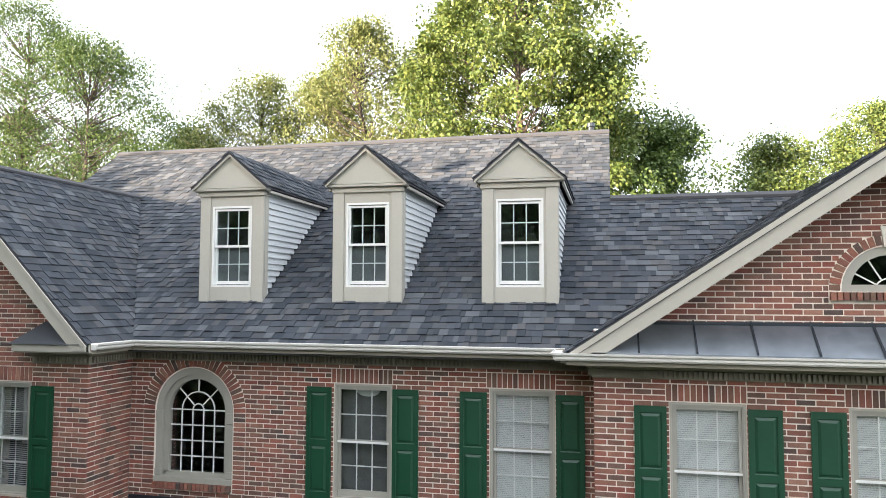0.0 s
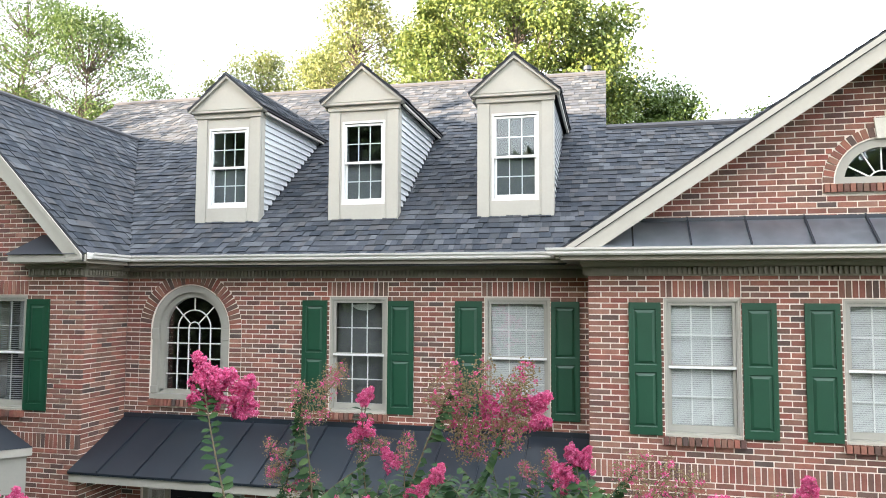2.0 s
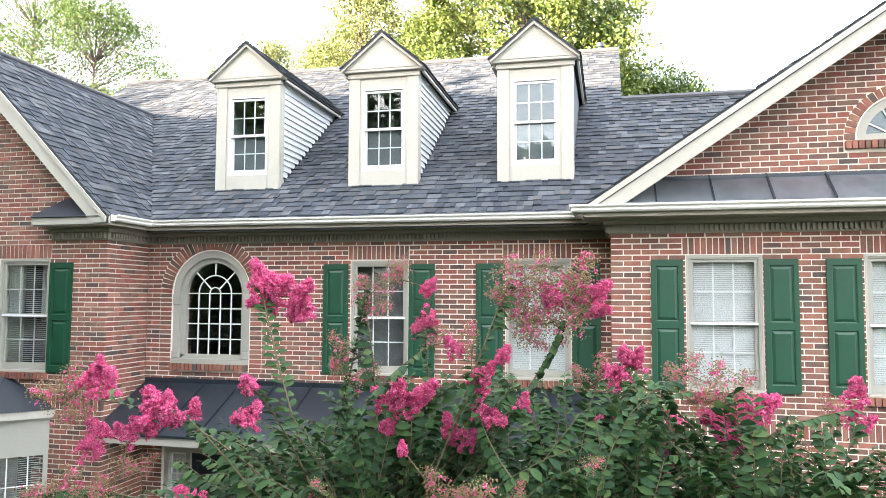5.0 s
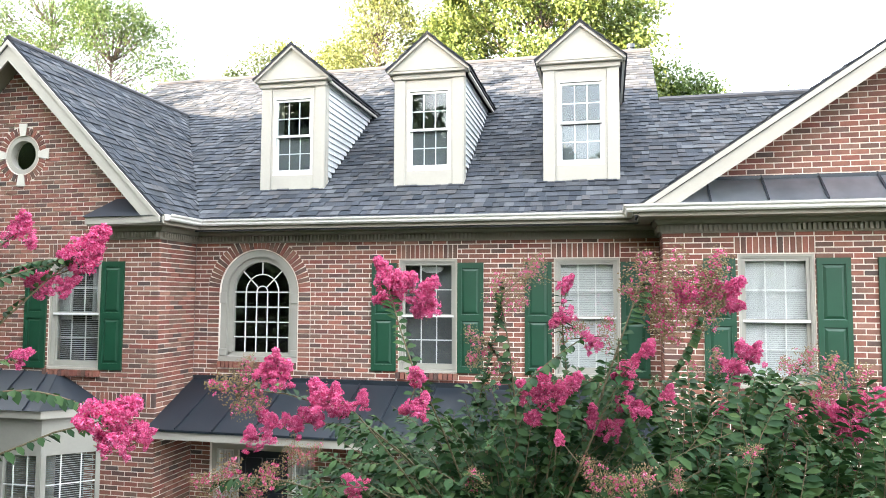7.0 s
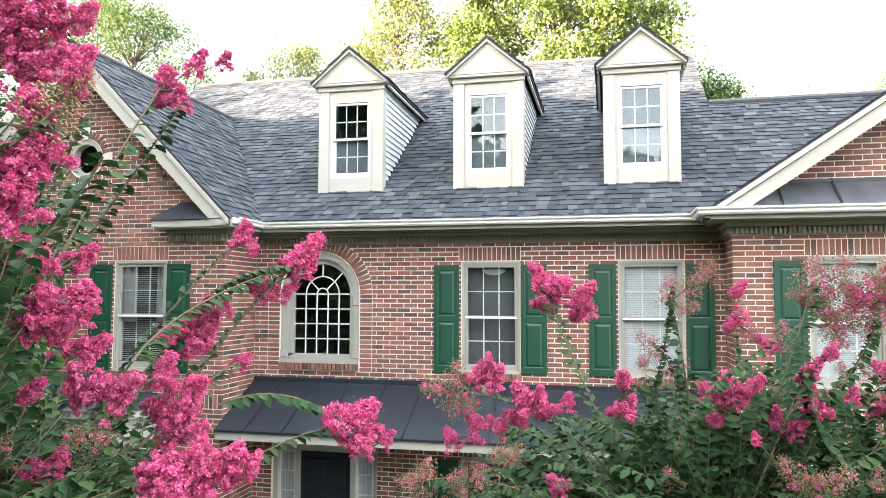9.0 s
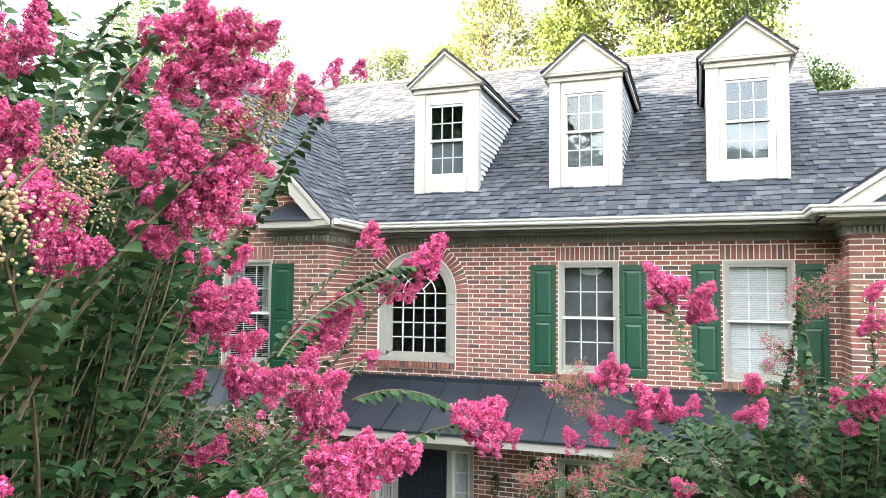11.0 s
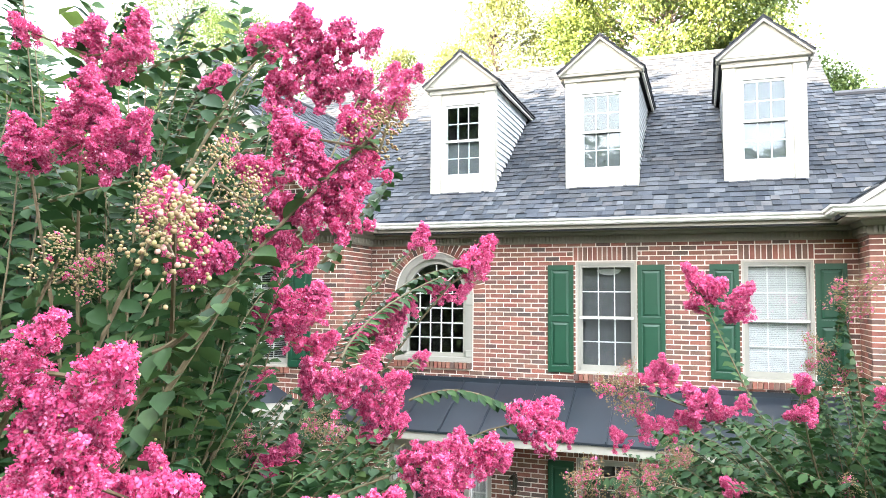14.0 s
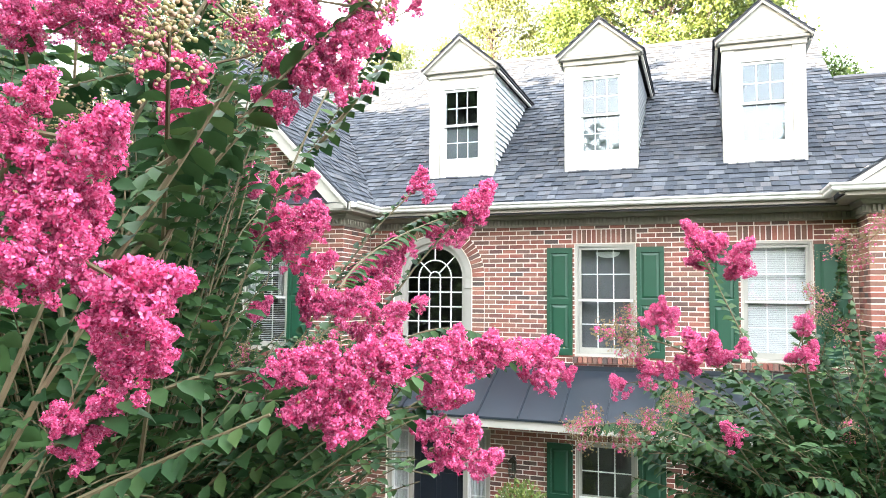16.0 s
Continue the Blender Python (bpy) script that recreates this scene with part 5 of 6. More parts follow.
LEAF_V = [(0, 0, 0), (.30, 0, -.02), (.32, .20, .05), (.32, -.20, .05), (.68, 0, -.06), (.66, .24, .02), (.66, -.24, .02), (1, 0, -.18)]
FINE_V = [(0, 0, 0)] + [q for x, w, z in ((.12, .11, .0), (.32, .22, .0), (.58, .26, -.03), (.82, .17, -.09)) for q in ((x, w, z + .05 + .1 * w), (x, 0, z), (x, -w, z + .05 + .1 * w))] + [(1, 0, -.18)]
FINE_F = [(0, 2, 1), (0, 3, 2), (10, 11, 13), (11, 12, 13)] + [t for k in (1, 4, 7) for t in ((k, k + 1, k + 4), (k, k + 4, k + 3), (k + 1, k + 2, k + 5), (k + 1, k + 5, k + 4))]
LEAF_F = [(0, 1, 2), (0, 3, 1), (1, 4, 5), (1, 5, 2), (1, 3, 6), (1, 6, 4), (4, 7, 5), (4, 6, 7)]


def bezier(a, b, c, t):
    return a * (1 - t) ** 2 + b * 2 * t * (1 - t) + c * t * t


def myrtle(label, base, hubs, tips, fill, branches, seed, leaf=.062, single=None):
    """A many-stemmed flowering shrub. tips: (x, y, z, width, kind) of each flower head; fill: ends of leafy shoots."""
    rng = np.random.default_rng(seed)
    t = thing("crape_myrtle", label, "flowering shrub", base, "crape myrtles before the house")
    o = Vector(base)
    bm = bmesh.new()
    for h in hubs:
        a, c = Vector((rng.uniform(-.15, .15), rng.uniform(-.15, .15), 0)), Vector(h) - o
        b = a.lerp(c, .4) + Vector((0, 0, .5))
        pts = [bezier(a, b, c, k / 6) for k in range(7)]
        for k in range(6):
            tube(bm, pts[k], pts[k + 1], .035 - .0035 * k, .035 - .0035 * (k + 1), 7)
    part("trunk", bm, BARK, t)
    bm = bmesh.new()
    pos, axs, nrm, siz = [], [], [], []
    heads = []
    for item in list(tips) + list(fill):
        e = Vector(item[:3]) - o
        head = len(item) > 3
        kin = [q for q in heads if (q[1] - e).length < .22] if head else []
        if kin:      # a side branch of the same flower cluster
            a = min(kin, key=lambda q: (q[1] - e).length)[1] - Vector((0, 0, .04))
            tube(bm, a, e, .003, .002, 5)
            heads.append((item, e, ((e - a).normalized() + Vector((0, 0, .5))).normalized()))
            continue
        h = min((Vector(q) - o for q in hubs), key=lambda q: (q - e).length + rng.uniform(0, .5))
        up = Vector((rng.uniform(-.25, .25), rng.uniform(-.25, .25), (e - h).length * rng.uniform(.05, .45)))
        mid_ = h.lerp(e, .5) + up
        n = 8
        pts = [bezier(h, mid_, e, k / n) for k in range(n + 1)]
        r = .007 if head else .0035
        for k in range(n):
            tube(bm, pts[k], pts[k + 1], r * (1 - .07 * k), r * (1 - .07 * (k + 1)), 5)
        ln_ = (e - h).length
        step = (.020 if leaf < .06 else .024) / max(.3, ln_)
        s, side = .30, 1
        spin = rng.uniform(0, 6.28)
        while s < .985:
            p = bezier(h, mid_, e, s)
            d = (bezier(h, mid_, e, min(1, s + .02)) - p).normalized()
            u = d.cross(Vector((0, 0, 1)))
            u = u.normalized() if u.length > .05 else Vector((1, 0, 0))
            w = u.cross(d)
            v = (u * side * math.cos(spin * .15) + w * math.sin(spin) * .5) + d * rng.uniform(.2, .7) + Vector((rng.uniform(-.3, .3), rng.uniform(-.3, .3), rng.uniform(-.45, .15)))
            pos.append(p), axs.append(v), nrm.append((w.x + rng.uniform(-.5, .5), w.y + rng.uniform(-.5, .5), abs(w.z) + .5))
            siz.append(leaf * rng.uniform(.65, 1.25) * (1.0 if s < .9 else .75))
            side = -side
            s += step * rng.uniform(.7, 1.2)
        if head:
            heads.append((item, e, (pts[-1] - pts[-2]).normalized()))
    for a, b, c in branches:
        a, b, c = (Vector(q) - o for q in (a, b, c))
        b = b * 2 - (a + c) / 2
        pts = [bezier(a, b, c, k / 12) for k in range(13)]
        for k in range(12):
            tube(bm, pts[k], pts[k + 1], .0052 - .0002 * k, .0052 - .0002 * (k + 1), 6)
        n = int((c - a).length / .021)
        for k in range(n):      # leaves stand in pairs and droop
            p = bezier(a, b, c, (k + .5) / n)
            d = (bezier(a, b, c, min(1, (k + 1) / n)) - p).normalized()
            u = d.cross(Vector((0, 0, 1)))
            u = u.normalized() if u.length > .05 else Vector((1, 0, 0))
            for side in (-1, 1):
                v = u * side + d * rng.uniform(.2, .6) + Vector((0, 0, rng.uniform(-.75, .05)))
                w = Vector((0, 0, 1)) - d * .3 + u * rng.uniform(-.4, .4)
                pos.append(p), axs.append(v), nrm.append(tuple(w))
                siz.append(leaf * rng.uniform(.8, 1.15) * (1 if k < n * .8 else .75))
    tagged(part("stem", bm, TWIG, t), kind="stuff")
    pos, axs, nrm, siz = np.array(pos), np.array(axs), np.array(nrm), np.array(siz)
    m = np.concatenate([frames_of(axs, nrm, siz), pos[:, :, None]], axis=2)
    pick = np.zeros(len(m), bool)
    if single:
        pick[[i for i in range(len(m)) if single(pos[i] + np.array(base))][:300]] = True
        lm = bpy.data.meshes.new("leaf")
        lm.from_pydata(FINE_V, [], FINE_F)
        lm.materials.append(LEAF)
        lm.polygons.foreach_set("use_smooth", [True] * len(lm.polygons))
        for q in m[pick]:
            ob = new("leaf", lm)
            ob.parent = t
            ob.matrix_basis = Matrix([[*r_] for r_ in q] + [[0, 0, 0, 1]])
    fo = new("foliage", scatter_mesh("foliage", LEAF_V, LEAF_F, m[~pick], LEAF))
    fo.parent = t
    tagged(fo, kind="stuff")
    for i, (item, e, d) in enumerate(heads):
        k = item[4]
        if k == "p" and item[3] < .125:
            k = "n"
        meshes = PANICLES[k][i % len(PANICLES[k])]
        ob = new("panicle", meshes[0])
        ob.parent = t
        for nm_, me in zip(("bud_head", "stalk"), meshes[1:]):
            sub = new(nm_, me)
            sub.parent = ob
            tagged(sub, kind="stuff")
        axis = (d * .8 + Vector((rng.uniform(-.5, .5), rng.uniform(-.5, .5), .35))).normalized()
        q = axis.to_track_quat("Z", "Y")
        s = item[3] * rng.uniform(.78, .95) * (1.2 if k == "f" else 1.2 if k == "b" else 1.0)
        size = Vector((s * rng.uniform(.9, 1.1), s * rng.uniform(.9, 1.1), s * rng.uniform(.8, 1.0)))
        ob.matrix_basis = Matrix.LocRotScale(e - axis * (size.z * .58), q, size) @ Matrix.Rotation(rng.uniform(0, 6.28), 4, "Z")
        if k == "f":
            tagged(ob, "faded tan and pink flower head", kind="stuff")
        elif k == "b":
            tagged(ob, "flower head in green-brown bud", kind="stuff")
        else:
            tagged(ob, "crinkled bright pink flower head", kind="stuff")
    return t


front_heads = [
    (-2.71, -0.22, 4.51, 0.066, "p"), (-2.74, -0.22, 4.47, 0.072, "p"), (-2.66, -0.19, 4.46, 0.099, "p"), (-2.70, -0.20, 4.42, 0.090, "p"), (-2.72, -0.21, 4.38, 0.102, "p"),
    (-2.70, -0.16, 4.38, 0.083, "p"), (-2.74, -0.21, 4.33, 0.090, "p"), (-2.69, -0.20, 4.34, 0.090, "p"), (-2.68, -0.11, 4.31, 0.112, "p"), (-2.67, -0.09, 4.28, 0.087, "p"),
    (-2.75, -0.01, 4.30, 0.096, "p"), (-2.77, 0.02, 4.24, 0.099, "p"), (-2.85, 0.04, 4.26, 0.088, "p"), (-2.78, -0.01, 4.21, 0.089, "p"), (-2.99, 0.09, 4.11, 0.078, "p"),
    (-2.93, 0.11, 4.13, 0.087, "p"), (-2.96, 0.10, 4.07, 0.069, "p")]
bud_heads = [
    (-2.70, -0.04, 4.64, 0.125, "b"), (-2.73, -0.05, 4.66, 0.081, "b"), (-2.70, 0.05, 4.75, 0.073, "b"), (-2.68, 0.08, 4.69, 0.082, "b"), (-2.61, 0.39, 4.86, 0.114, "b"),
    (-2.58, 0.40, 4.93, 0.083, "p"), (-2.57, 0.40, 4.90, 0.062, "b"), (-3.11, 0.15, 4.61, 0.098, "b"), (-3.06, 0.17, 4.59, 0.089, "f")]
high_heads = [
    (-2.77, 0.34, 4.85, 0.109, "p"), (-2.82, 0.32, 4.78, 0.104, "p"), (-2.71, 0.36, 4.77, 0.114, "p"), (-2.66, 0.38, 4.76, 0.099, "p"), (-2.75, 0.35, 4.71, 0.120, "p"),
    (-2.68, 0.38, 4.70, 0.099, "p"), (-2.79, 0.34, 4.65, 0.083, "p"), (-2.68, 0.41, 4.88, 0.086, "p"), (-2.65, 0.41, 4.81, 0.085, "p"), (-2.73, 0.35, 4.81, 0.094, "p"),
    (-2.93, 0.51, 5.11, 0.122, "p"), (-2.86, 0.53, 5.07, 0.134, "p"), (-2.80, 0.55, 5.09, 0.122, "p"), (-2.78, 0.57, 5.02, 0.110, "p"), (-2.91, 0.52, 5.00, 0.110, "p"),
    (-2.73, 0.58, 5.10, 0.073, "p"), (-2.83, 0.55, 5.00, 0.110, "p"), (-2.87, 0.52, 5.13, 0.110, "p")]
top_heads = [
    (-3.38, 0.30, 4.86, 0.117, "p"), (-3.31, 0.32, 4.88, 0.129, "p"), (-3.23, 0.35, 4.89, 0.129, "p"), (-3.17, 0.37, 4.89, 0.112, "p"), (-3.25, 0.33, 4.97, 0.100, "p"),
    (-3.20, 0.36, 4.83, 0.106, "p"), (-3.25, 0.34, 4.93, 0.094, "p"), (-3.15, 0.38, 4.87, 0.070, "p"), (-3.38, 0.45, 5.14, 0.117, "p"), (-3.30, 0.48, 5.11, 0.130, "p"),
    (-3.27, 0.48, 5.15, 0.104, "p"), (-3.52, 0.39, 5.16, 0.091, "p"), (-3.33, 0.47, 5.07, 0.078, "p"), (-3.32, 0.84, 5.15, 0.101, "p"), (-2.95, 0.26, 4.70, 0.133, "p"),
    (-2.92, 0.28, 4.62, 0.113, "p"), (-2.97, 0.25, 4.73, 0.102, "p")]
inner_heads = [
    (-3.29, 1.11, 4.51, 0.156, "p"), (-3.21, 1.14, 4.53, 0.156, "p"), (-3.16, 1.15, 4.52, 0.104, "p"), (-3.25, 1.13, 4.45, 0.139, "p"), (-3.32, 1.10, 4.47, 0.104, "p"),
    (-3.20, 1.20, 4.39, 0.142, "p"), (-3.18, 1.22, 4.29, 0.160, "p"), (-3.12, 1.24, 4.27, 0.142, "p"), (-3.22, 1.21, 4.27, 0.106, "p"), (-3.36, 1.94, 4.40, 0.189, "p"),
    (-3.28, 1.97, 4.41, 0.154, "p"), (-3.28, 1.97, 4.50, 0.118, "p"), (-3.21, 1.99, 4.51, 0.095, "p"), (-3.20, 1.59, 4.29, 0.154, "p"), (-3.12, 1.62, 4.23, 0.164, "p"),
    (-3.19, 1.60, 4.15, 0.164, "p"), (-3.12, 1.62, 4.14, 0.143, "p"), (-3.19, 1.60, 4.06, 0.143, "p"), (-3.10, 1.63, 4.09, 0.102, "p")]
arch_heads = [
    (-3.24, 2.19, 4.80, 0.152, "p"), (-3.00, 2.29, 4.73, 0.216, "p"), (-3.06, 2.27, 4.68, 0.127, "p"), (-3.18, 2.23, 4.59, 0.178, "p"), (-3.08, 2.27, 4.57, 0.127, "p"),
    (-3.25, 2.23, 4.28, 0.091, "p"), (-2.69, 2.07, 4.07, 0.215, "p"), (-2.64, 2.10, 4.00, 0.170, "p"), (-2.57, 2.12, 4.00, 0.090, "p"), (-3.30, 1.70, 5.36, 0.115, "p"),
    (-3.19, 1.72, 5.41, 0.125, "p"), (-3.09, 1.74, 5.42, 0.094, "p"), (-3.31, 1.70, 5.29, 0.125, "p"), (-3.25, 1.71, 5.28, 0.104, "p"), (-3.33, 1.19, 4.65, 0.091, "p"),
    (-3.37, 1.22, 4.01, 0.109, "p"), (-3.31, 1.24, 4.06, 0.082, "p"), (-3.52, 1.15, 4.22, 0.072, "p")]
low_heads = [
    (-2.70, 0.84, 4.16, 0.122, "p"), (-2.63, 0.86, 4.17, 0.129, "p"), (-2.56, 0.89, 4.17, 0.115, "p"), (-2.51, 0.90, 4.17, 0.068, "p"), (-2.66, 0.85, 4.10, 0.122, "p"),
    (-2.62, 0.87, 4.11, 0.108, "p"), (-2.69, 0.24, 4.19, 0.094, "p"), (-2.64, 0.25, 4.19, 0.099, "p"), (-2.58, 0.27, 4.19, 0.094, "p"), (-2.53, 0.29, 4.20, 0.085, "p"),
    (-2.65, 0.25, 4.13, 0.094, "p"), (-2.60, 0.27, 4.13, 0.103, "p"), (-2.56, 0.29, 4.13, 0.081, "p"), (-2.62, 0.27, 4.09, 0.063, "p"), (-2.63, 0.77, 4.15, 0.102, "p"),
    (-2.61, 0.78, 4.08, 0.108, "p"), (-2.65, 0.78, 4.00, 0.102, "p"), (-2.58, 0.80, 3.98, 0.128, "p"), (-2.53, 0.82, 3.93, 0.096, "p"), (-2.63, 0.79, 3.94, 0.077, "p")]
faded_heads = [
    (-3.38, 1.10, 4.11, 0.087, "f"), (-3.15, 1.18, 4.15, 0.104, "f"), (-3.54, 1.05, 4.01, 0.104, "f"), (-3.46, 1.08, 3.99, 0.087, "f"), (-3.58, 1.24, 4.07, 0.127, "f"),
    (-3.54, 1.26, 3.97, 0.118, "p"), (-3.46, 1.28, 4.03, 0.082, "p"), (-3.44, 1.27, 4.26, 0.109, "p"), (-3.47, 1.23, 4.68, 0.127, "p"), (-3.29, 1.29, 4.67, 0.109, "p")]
# arching leafy branches: start, middle and end of each
near_branches = [
    ((-3.16, 1.87, 4.14), (-2.96, 2.0, 4.17), (-2.75, 2.14, 4.05)), ((-3.43, 0.55, 5.07), (-3.23, 0.62, 5.14), (-3.05, 0.68, 5.18)),
    ((-2.93, 0.06, 4.0), (-2.79, 0.11, 4.07), (-2.66, 0.15, 4.13)), ((-3.61, 1.57, 4.64), (-3.39, 1.6, 4.94), (-3.19, 1.63, 5.24)),
    ((-3.55, 2.04, 4.28), (-3.32, 2.11, 4.58), (-3.04, 2.2, 4.68)), ((-2.76, -0.07, 4.33), (-2.68, -0.05, 4.45), (-2.61, -0.03, 4.57)),
    ((-2.78, 0.02, 4.47), (-2.72, 0.03, 4.51), (-2.66, 0.05, 4.59)), ((-3.28, 1.52, 4.33), (-3.25, 1.87, 4.52), (-3.04, 2.27, 4.69)),
    ((-2.93, 0.2, 4.34), (-2.87, 0.22, 4.47), (-2.78, 0.24, 4.58)), ((-2.82, 0.54, 4.61), (-2.73, 0.57, 4.73), (-2.67, 0.58, 4.82)),
    ((-3.43, 0.71, 5.05), (-3.36, 0.74, 4.97), (-3.24, 0.78, 5.03)), ((-3.57, 0.46, 4.75), (-3.45, 0.5, 4.79), (-3.32, 0.54, 4.82)),
    ((-2.94, 0.63, 4.05), (-2.82, 0.67, 4.11), (-2.72, 0.7, 4.15))]
far_branches = [
    ((-1.42, 3.0, 3.82), (-1.26, 3.0, 4.11), (-0.98, 3.0, 4.35)), ((-0.64, 3.1, 3.77), (-0.79, 3.1, 4.04), (-0.82, 3.1, 4.35)),
    ((-1.05, 3.3, 4.06), (-1.08, 3.3, 4.28), (-1.09, 3.3, 4.55)), ((-0.43, 3.7, 3.59), (-0.15, 3.7, 3.95), (0.15, 3.7, 4.1)),
    ((0.48, 4.0, 3.79), (0.7, 4.0, 3.92), (0.97, 4.0, 4.0)), ((-1.61, 3.3, 3.64), (-1.46, 3.3, 4.2), (-1.39, 3.3, 4.61)),
    ((-0.81, 3.3, 3.82), (-0.54, 3.3, 4.23), (-0.44, 3.3, 4.45))]
rs = random.Random(5)
shoots = []


def depth_in(p):
    return -.34 * (p[0] + 2.05) + .938 * (p[1] + .79)


while len(shoots) < 760:
    p = (rs.uniform(-5.4, -2.4), rs.uniform(.0, 2.6), rs.uniform(3.2, 5.6))
    if p[0] < -1.98 - .72 * (p[1] + .61) and (p[0] + 3.9) ** 2 / 2.4 + (p[1] - 1) ** 2 / 3.2 + .75 * max(0, p[2] - 4.5) < 1.1 and depth_in(p) > (1.85 if p[2] > 4.35 else 1.35):
        shoots.append(p)
while len(shoots) < 1250:
    p = (rs.uniform(-3.9, -2.5), rs.uniform(.4, 2.3), rs.uniform(3.2, 4.2))
    if p[0] < -1.62 - .68 * (p[1] + .61):
        shoots.append(p)
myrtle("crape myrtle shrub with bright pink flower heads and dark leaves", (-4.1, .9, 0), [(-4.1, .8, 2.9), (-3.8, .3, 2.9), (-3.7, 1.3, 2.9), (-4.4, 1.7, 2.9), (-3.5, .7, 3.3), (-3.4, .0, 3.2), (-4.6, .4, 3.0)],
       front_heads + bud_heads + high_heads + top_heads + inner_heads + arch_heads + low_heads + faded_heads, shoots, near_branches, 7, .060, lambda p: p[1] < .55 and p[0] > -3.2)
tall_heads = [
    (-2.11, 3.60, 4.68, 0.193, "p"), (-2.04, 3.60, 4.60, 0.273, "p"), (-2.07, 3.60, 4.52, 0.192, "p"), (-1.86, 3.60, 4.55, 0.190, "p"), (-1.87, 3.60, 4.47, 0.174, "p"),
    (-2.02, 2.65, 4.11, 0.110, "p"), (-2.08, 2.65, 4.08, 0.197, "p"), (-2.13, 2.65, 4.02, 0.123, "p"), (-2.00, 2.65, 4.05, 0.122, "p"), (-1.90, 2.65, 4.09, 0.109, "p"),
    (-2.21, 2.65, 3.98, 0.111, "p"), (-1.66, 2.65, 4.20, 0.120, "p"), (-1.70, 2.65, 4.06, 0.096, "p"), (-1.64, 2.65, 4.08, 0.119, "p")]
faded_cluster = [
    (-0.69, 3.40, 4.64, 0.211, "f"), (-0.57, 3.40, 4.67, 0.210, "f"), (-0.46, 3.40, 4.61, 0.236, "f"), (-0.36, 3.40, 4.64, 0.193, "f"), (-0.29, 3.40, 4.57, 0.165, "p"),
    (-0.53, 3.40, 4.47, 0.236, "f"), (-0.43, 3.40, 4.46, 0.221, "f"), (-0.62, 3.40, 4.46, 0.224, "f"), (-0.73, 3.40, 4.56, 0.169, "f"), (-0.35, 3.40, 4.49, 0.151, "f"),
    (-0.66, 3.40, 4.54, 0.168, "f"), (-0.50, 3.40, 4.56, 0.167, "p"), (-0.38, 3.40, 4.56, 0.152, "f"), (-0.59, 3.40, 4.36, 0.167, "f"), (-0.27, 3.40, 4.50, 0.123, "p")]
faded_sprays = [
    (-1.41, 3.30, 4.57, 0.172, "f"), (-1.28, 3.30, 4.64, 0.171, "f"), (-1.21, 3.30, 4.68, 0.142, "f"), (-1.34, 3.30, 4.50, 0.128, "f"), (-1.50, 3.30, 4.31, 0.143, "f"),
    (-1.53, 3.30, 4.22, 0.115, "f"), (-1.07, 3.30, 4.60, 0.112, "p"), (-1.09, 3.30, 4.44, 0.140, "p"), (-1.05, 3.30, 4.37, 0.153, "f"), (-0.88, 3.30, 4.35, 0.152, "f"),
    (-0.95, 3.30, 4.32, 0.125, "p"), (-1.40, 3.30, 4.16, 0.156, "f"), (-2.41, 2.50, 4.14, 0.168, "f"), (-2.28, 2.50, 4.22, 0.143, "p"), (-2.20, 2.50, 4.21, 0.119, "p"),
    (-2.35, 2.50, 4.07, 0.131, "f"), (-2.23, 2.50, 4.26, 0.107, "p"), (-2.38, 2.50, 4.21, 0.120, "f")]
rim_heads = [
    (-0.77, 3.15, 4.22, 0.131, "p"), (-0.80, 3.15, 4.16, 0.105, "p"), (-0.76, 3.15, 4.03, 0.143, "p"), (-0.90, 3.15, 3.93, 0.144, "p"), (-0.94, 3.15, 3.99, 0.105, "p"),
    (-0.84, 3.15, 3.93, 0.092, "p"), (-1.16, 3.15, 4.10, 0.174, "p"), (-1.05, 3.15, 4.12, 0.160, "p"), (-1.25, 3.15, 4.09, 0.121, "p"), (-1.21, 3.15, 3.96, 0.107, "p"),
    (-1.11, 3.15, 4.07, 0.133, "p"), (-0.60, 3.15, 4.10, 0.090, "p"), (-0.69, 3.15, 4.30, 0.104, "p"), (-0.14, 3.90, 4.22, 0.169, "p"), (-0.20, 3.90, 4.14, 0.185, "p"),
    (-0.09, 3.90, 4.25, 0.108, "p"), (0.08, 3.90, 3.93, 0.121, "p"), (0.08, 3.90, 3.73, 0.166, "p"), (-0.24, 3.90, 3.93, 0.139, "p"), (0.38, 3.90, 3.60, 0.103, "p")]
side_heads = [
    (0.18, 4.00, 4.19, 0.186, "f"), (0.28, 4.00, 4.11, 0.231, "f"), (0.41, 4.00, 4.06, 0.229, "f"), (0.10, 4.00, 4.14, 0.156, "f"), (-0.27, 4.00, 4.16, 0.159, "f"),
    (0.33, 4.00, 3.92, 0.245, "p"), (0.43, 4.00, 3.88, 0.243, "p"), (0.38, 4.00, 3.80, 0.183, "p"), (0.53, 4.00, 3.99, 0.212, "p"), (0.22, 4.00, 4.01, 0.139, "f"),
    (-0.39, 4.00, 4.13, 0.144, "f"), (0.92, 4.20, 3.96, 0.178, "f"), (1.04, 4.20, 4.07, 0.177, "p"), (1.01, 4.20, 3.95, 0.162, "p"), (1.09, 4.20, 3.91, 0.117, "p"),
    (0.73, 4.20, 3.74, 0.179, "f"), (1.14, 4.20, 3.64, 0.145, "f")]
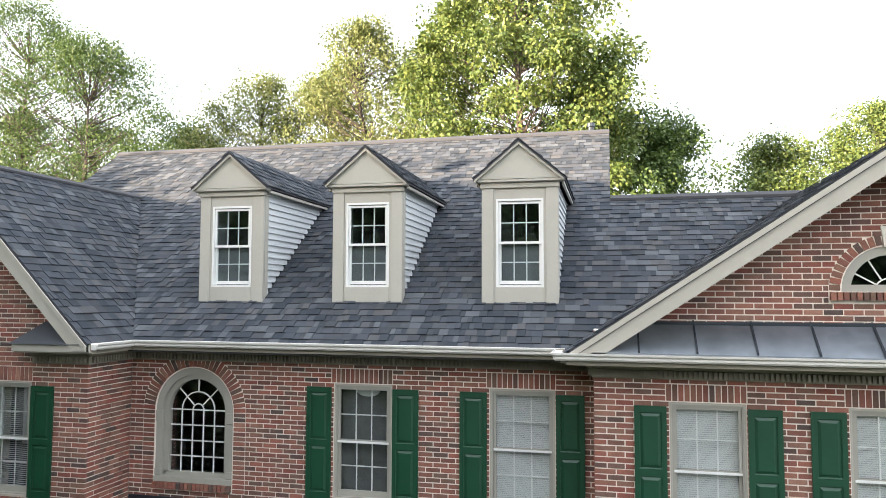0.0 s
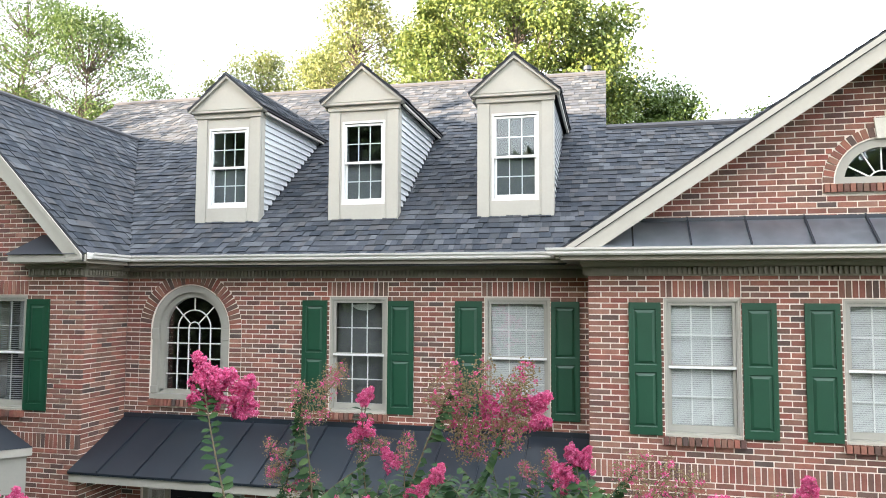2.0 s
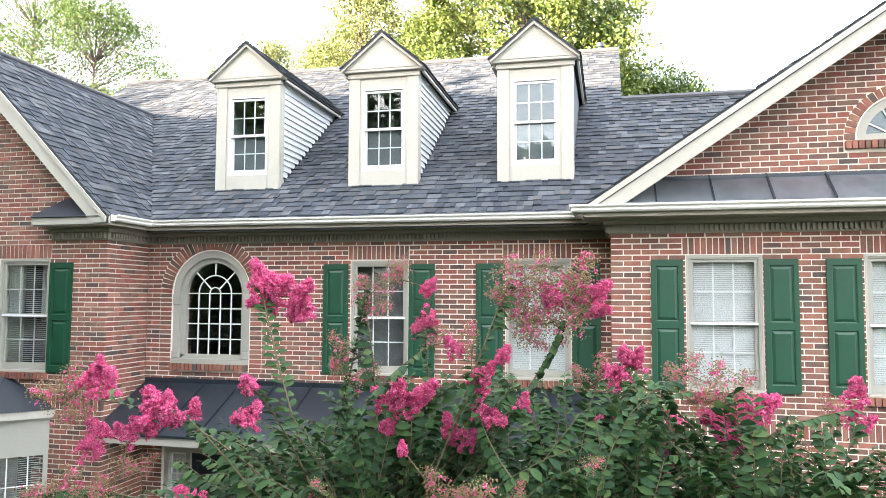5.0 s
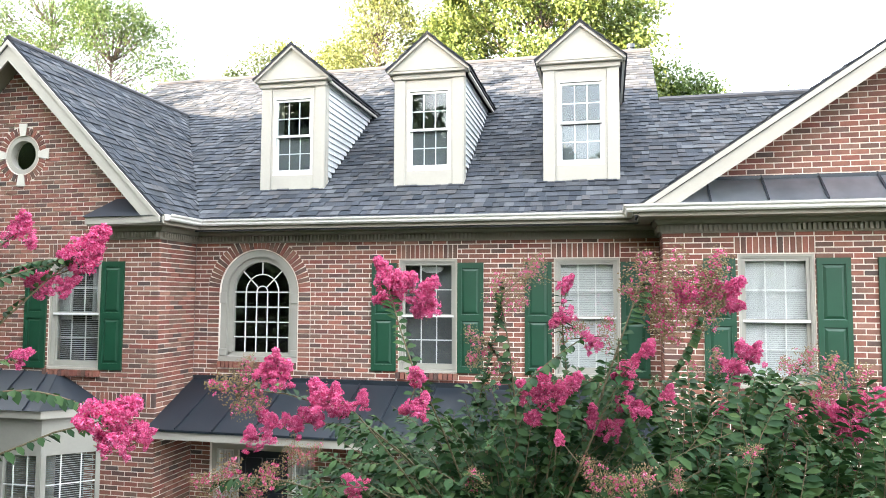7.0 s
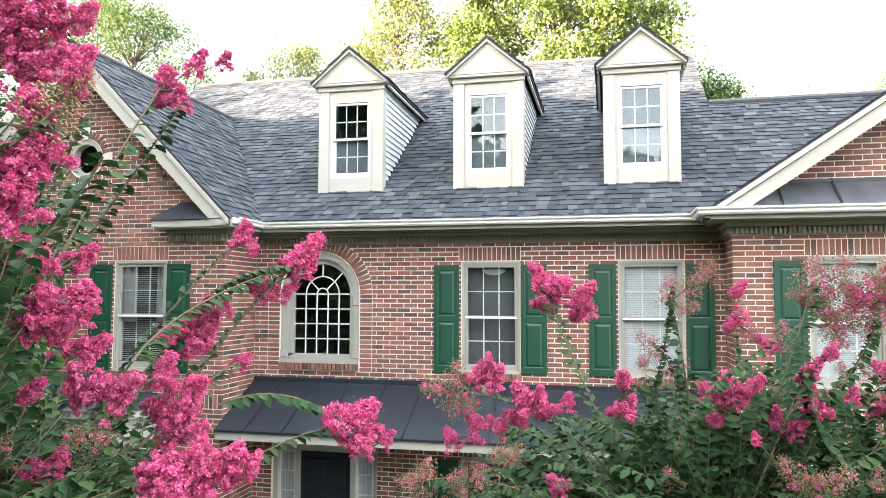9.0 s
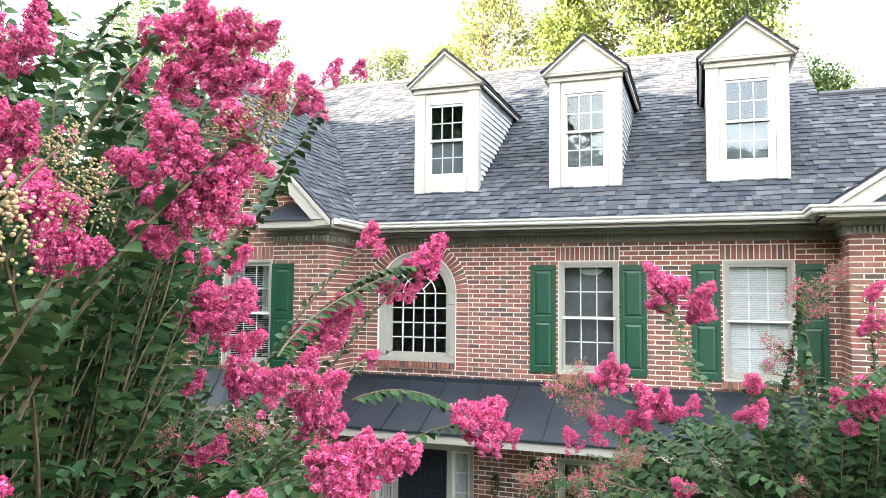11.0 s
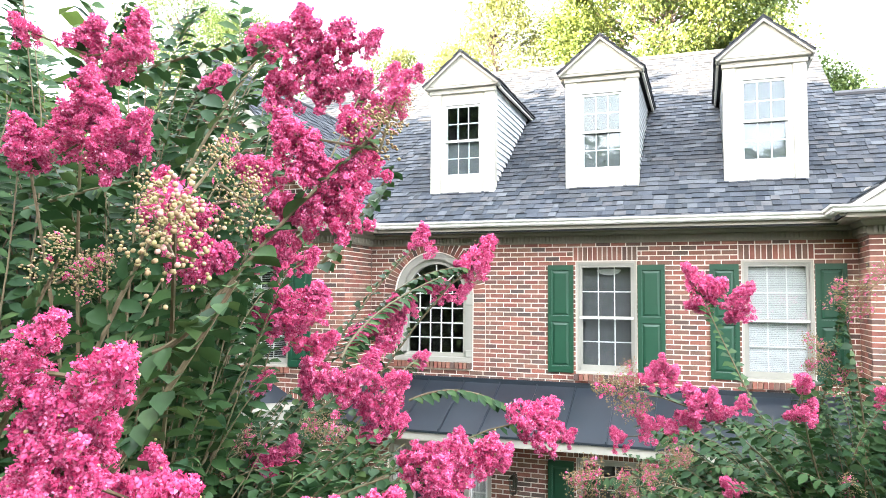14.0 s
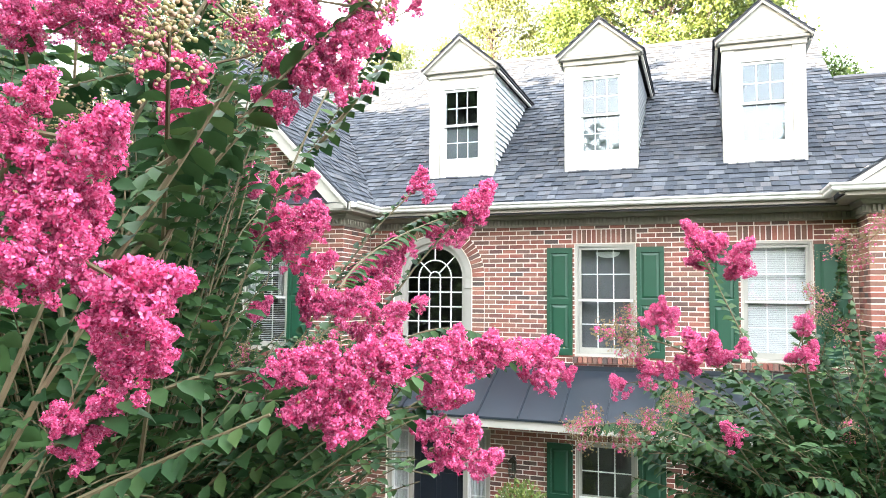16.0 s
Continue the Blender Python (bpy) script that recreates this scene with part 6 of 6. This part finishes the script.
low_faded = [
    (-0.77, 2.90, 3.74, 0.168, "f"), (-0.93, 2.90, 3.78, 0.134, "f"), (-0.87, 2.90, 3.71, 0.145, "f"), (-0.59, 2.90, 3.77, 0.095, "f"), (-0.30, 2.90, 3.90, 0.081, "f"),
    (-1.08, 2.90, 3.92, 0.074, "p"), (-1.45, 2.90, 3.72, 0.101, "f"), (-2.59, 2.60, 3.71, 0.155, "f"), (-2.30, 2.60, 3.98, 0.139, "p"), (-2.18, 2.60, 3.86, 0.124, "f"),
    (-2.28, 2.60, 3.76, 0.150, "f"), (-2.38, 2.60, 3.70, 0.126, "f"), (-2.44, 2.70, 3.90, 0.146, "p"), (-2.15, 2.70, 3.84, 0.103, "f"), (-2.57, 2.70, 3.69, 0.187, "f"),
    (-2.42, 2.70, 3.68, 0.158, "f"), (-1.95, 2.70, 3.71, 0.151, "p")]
shoots = []
while len(shoots) < 980:
    p = (rs.uniform(-2.7, 1.6), rs.uniform(2.2, 4.8), rs.uniform(3.2, 4.35))
    k = (p[0] + .55) ** 2 / 4.2 + (p[1] - 3.45) ** 2 / 1.6
    if k < 1 and p[2] < 4.26 - .5 * k and p[1] > (3.1 if p[2] > 3.8 else 2.4):
        shoots.append(p)
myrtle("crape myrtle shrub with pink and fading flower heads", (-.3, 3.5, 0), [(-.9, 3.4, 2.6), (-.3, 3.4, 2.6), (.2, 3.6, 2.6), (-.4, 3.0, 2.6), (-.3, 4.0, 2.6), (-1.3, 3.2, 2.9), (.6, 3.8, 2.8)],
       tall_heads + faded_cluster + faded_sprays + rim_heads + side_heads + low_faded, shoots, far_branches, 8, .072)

# clipped shrub beside the entrance
bush = thing("evergreen_shrub", "small bright green clipped shrub by the entrance", "shrub", (-4.2, 8.05, 0))
rng = np.random.default_rng(3)
d = rng.normal(0, 1, (5000, 3))
d /= np.linalg.norm(d, axis=1, keepdims=True)
p = d * np.array([.45, .45, .75]) * rng.uniform(.6, 1.05, 5000)[:, None] + np.array([0, 0, 1.25])
m = np.concatenate([frames_of(d + rng.normal(0, .5, (5000, 3)), rng.normal(0, 1, (5000, 3)), np.full(5000, .06)), p[:, :, None]], axis=2)
ob = new("foliage", scatter_mesh("foliage", TREE_LEAF_V, TREE_LEAF_F, m, LEAF_MID))
ob.parent = bush
bm = bmesh.new()
tube(bm, (0, 0, 0), (0, 0, 1.2), .05, .03, 7)
part("trunk", bm, BARK, bush)

# ---- shingles and bricks ----
for roof, pieces, near in SHINGLED:
    lay("shingle", pieces, SHINGLE, roof, near)
for wall, pieces, near in PENDING:
    lay("brick", pieces, BRICK, wall, near)
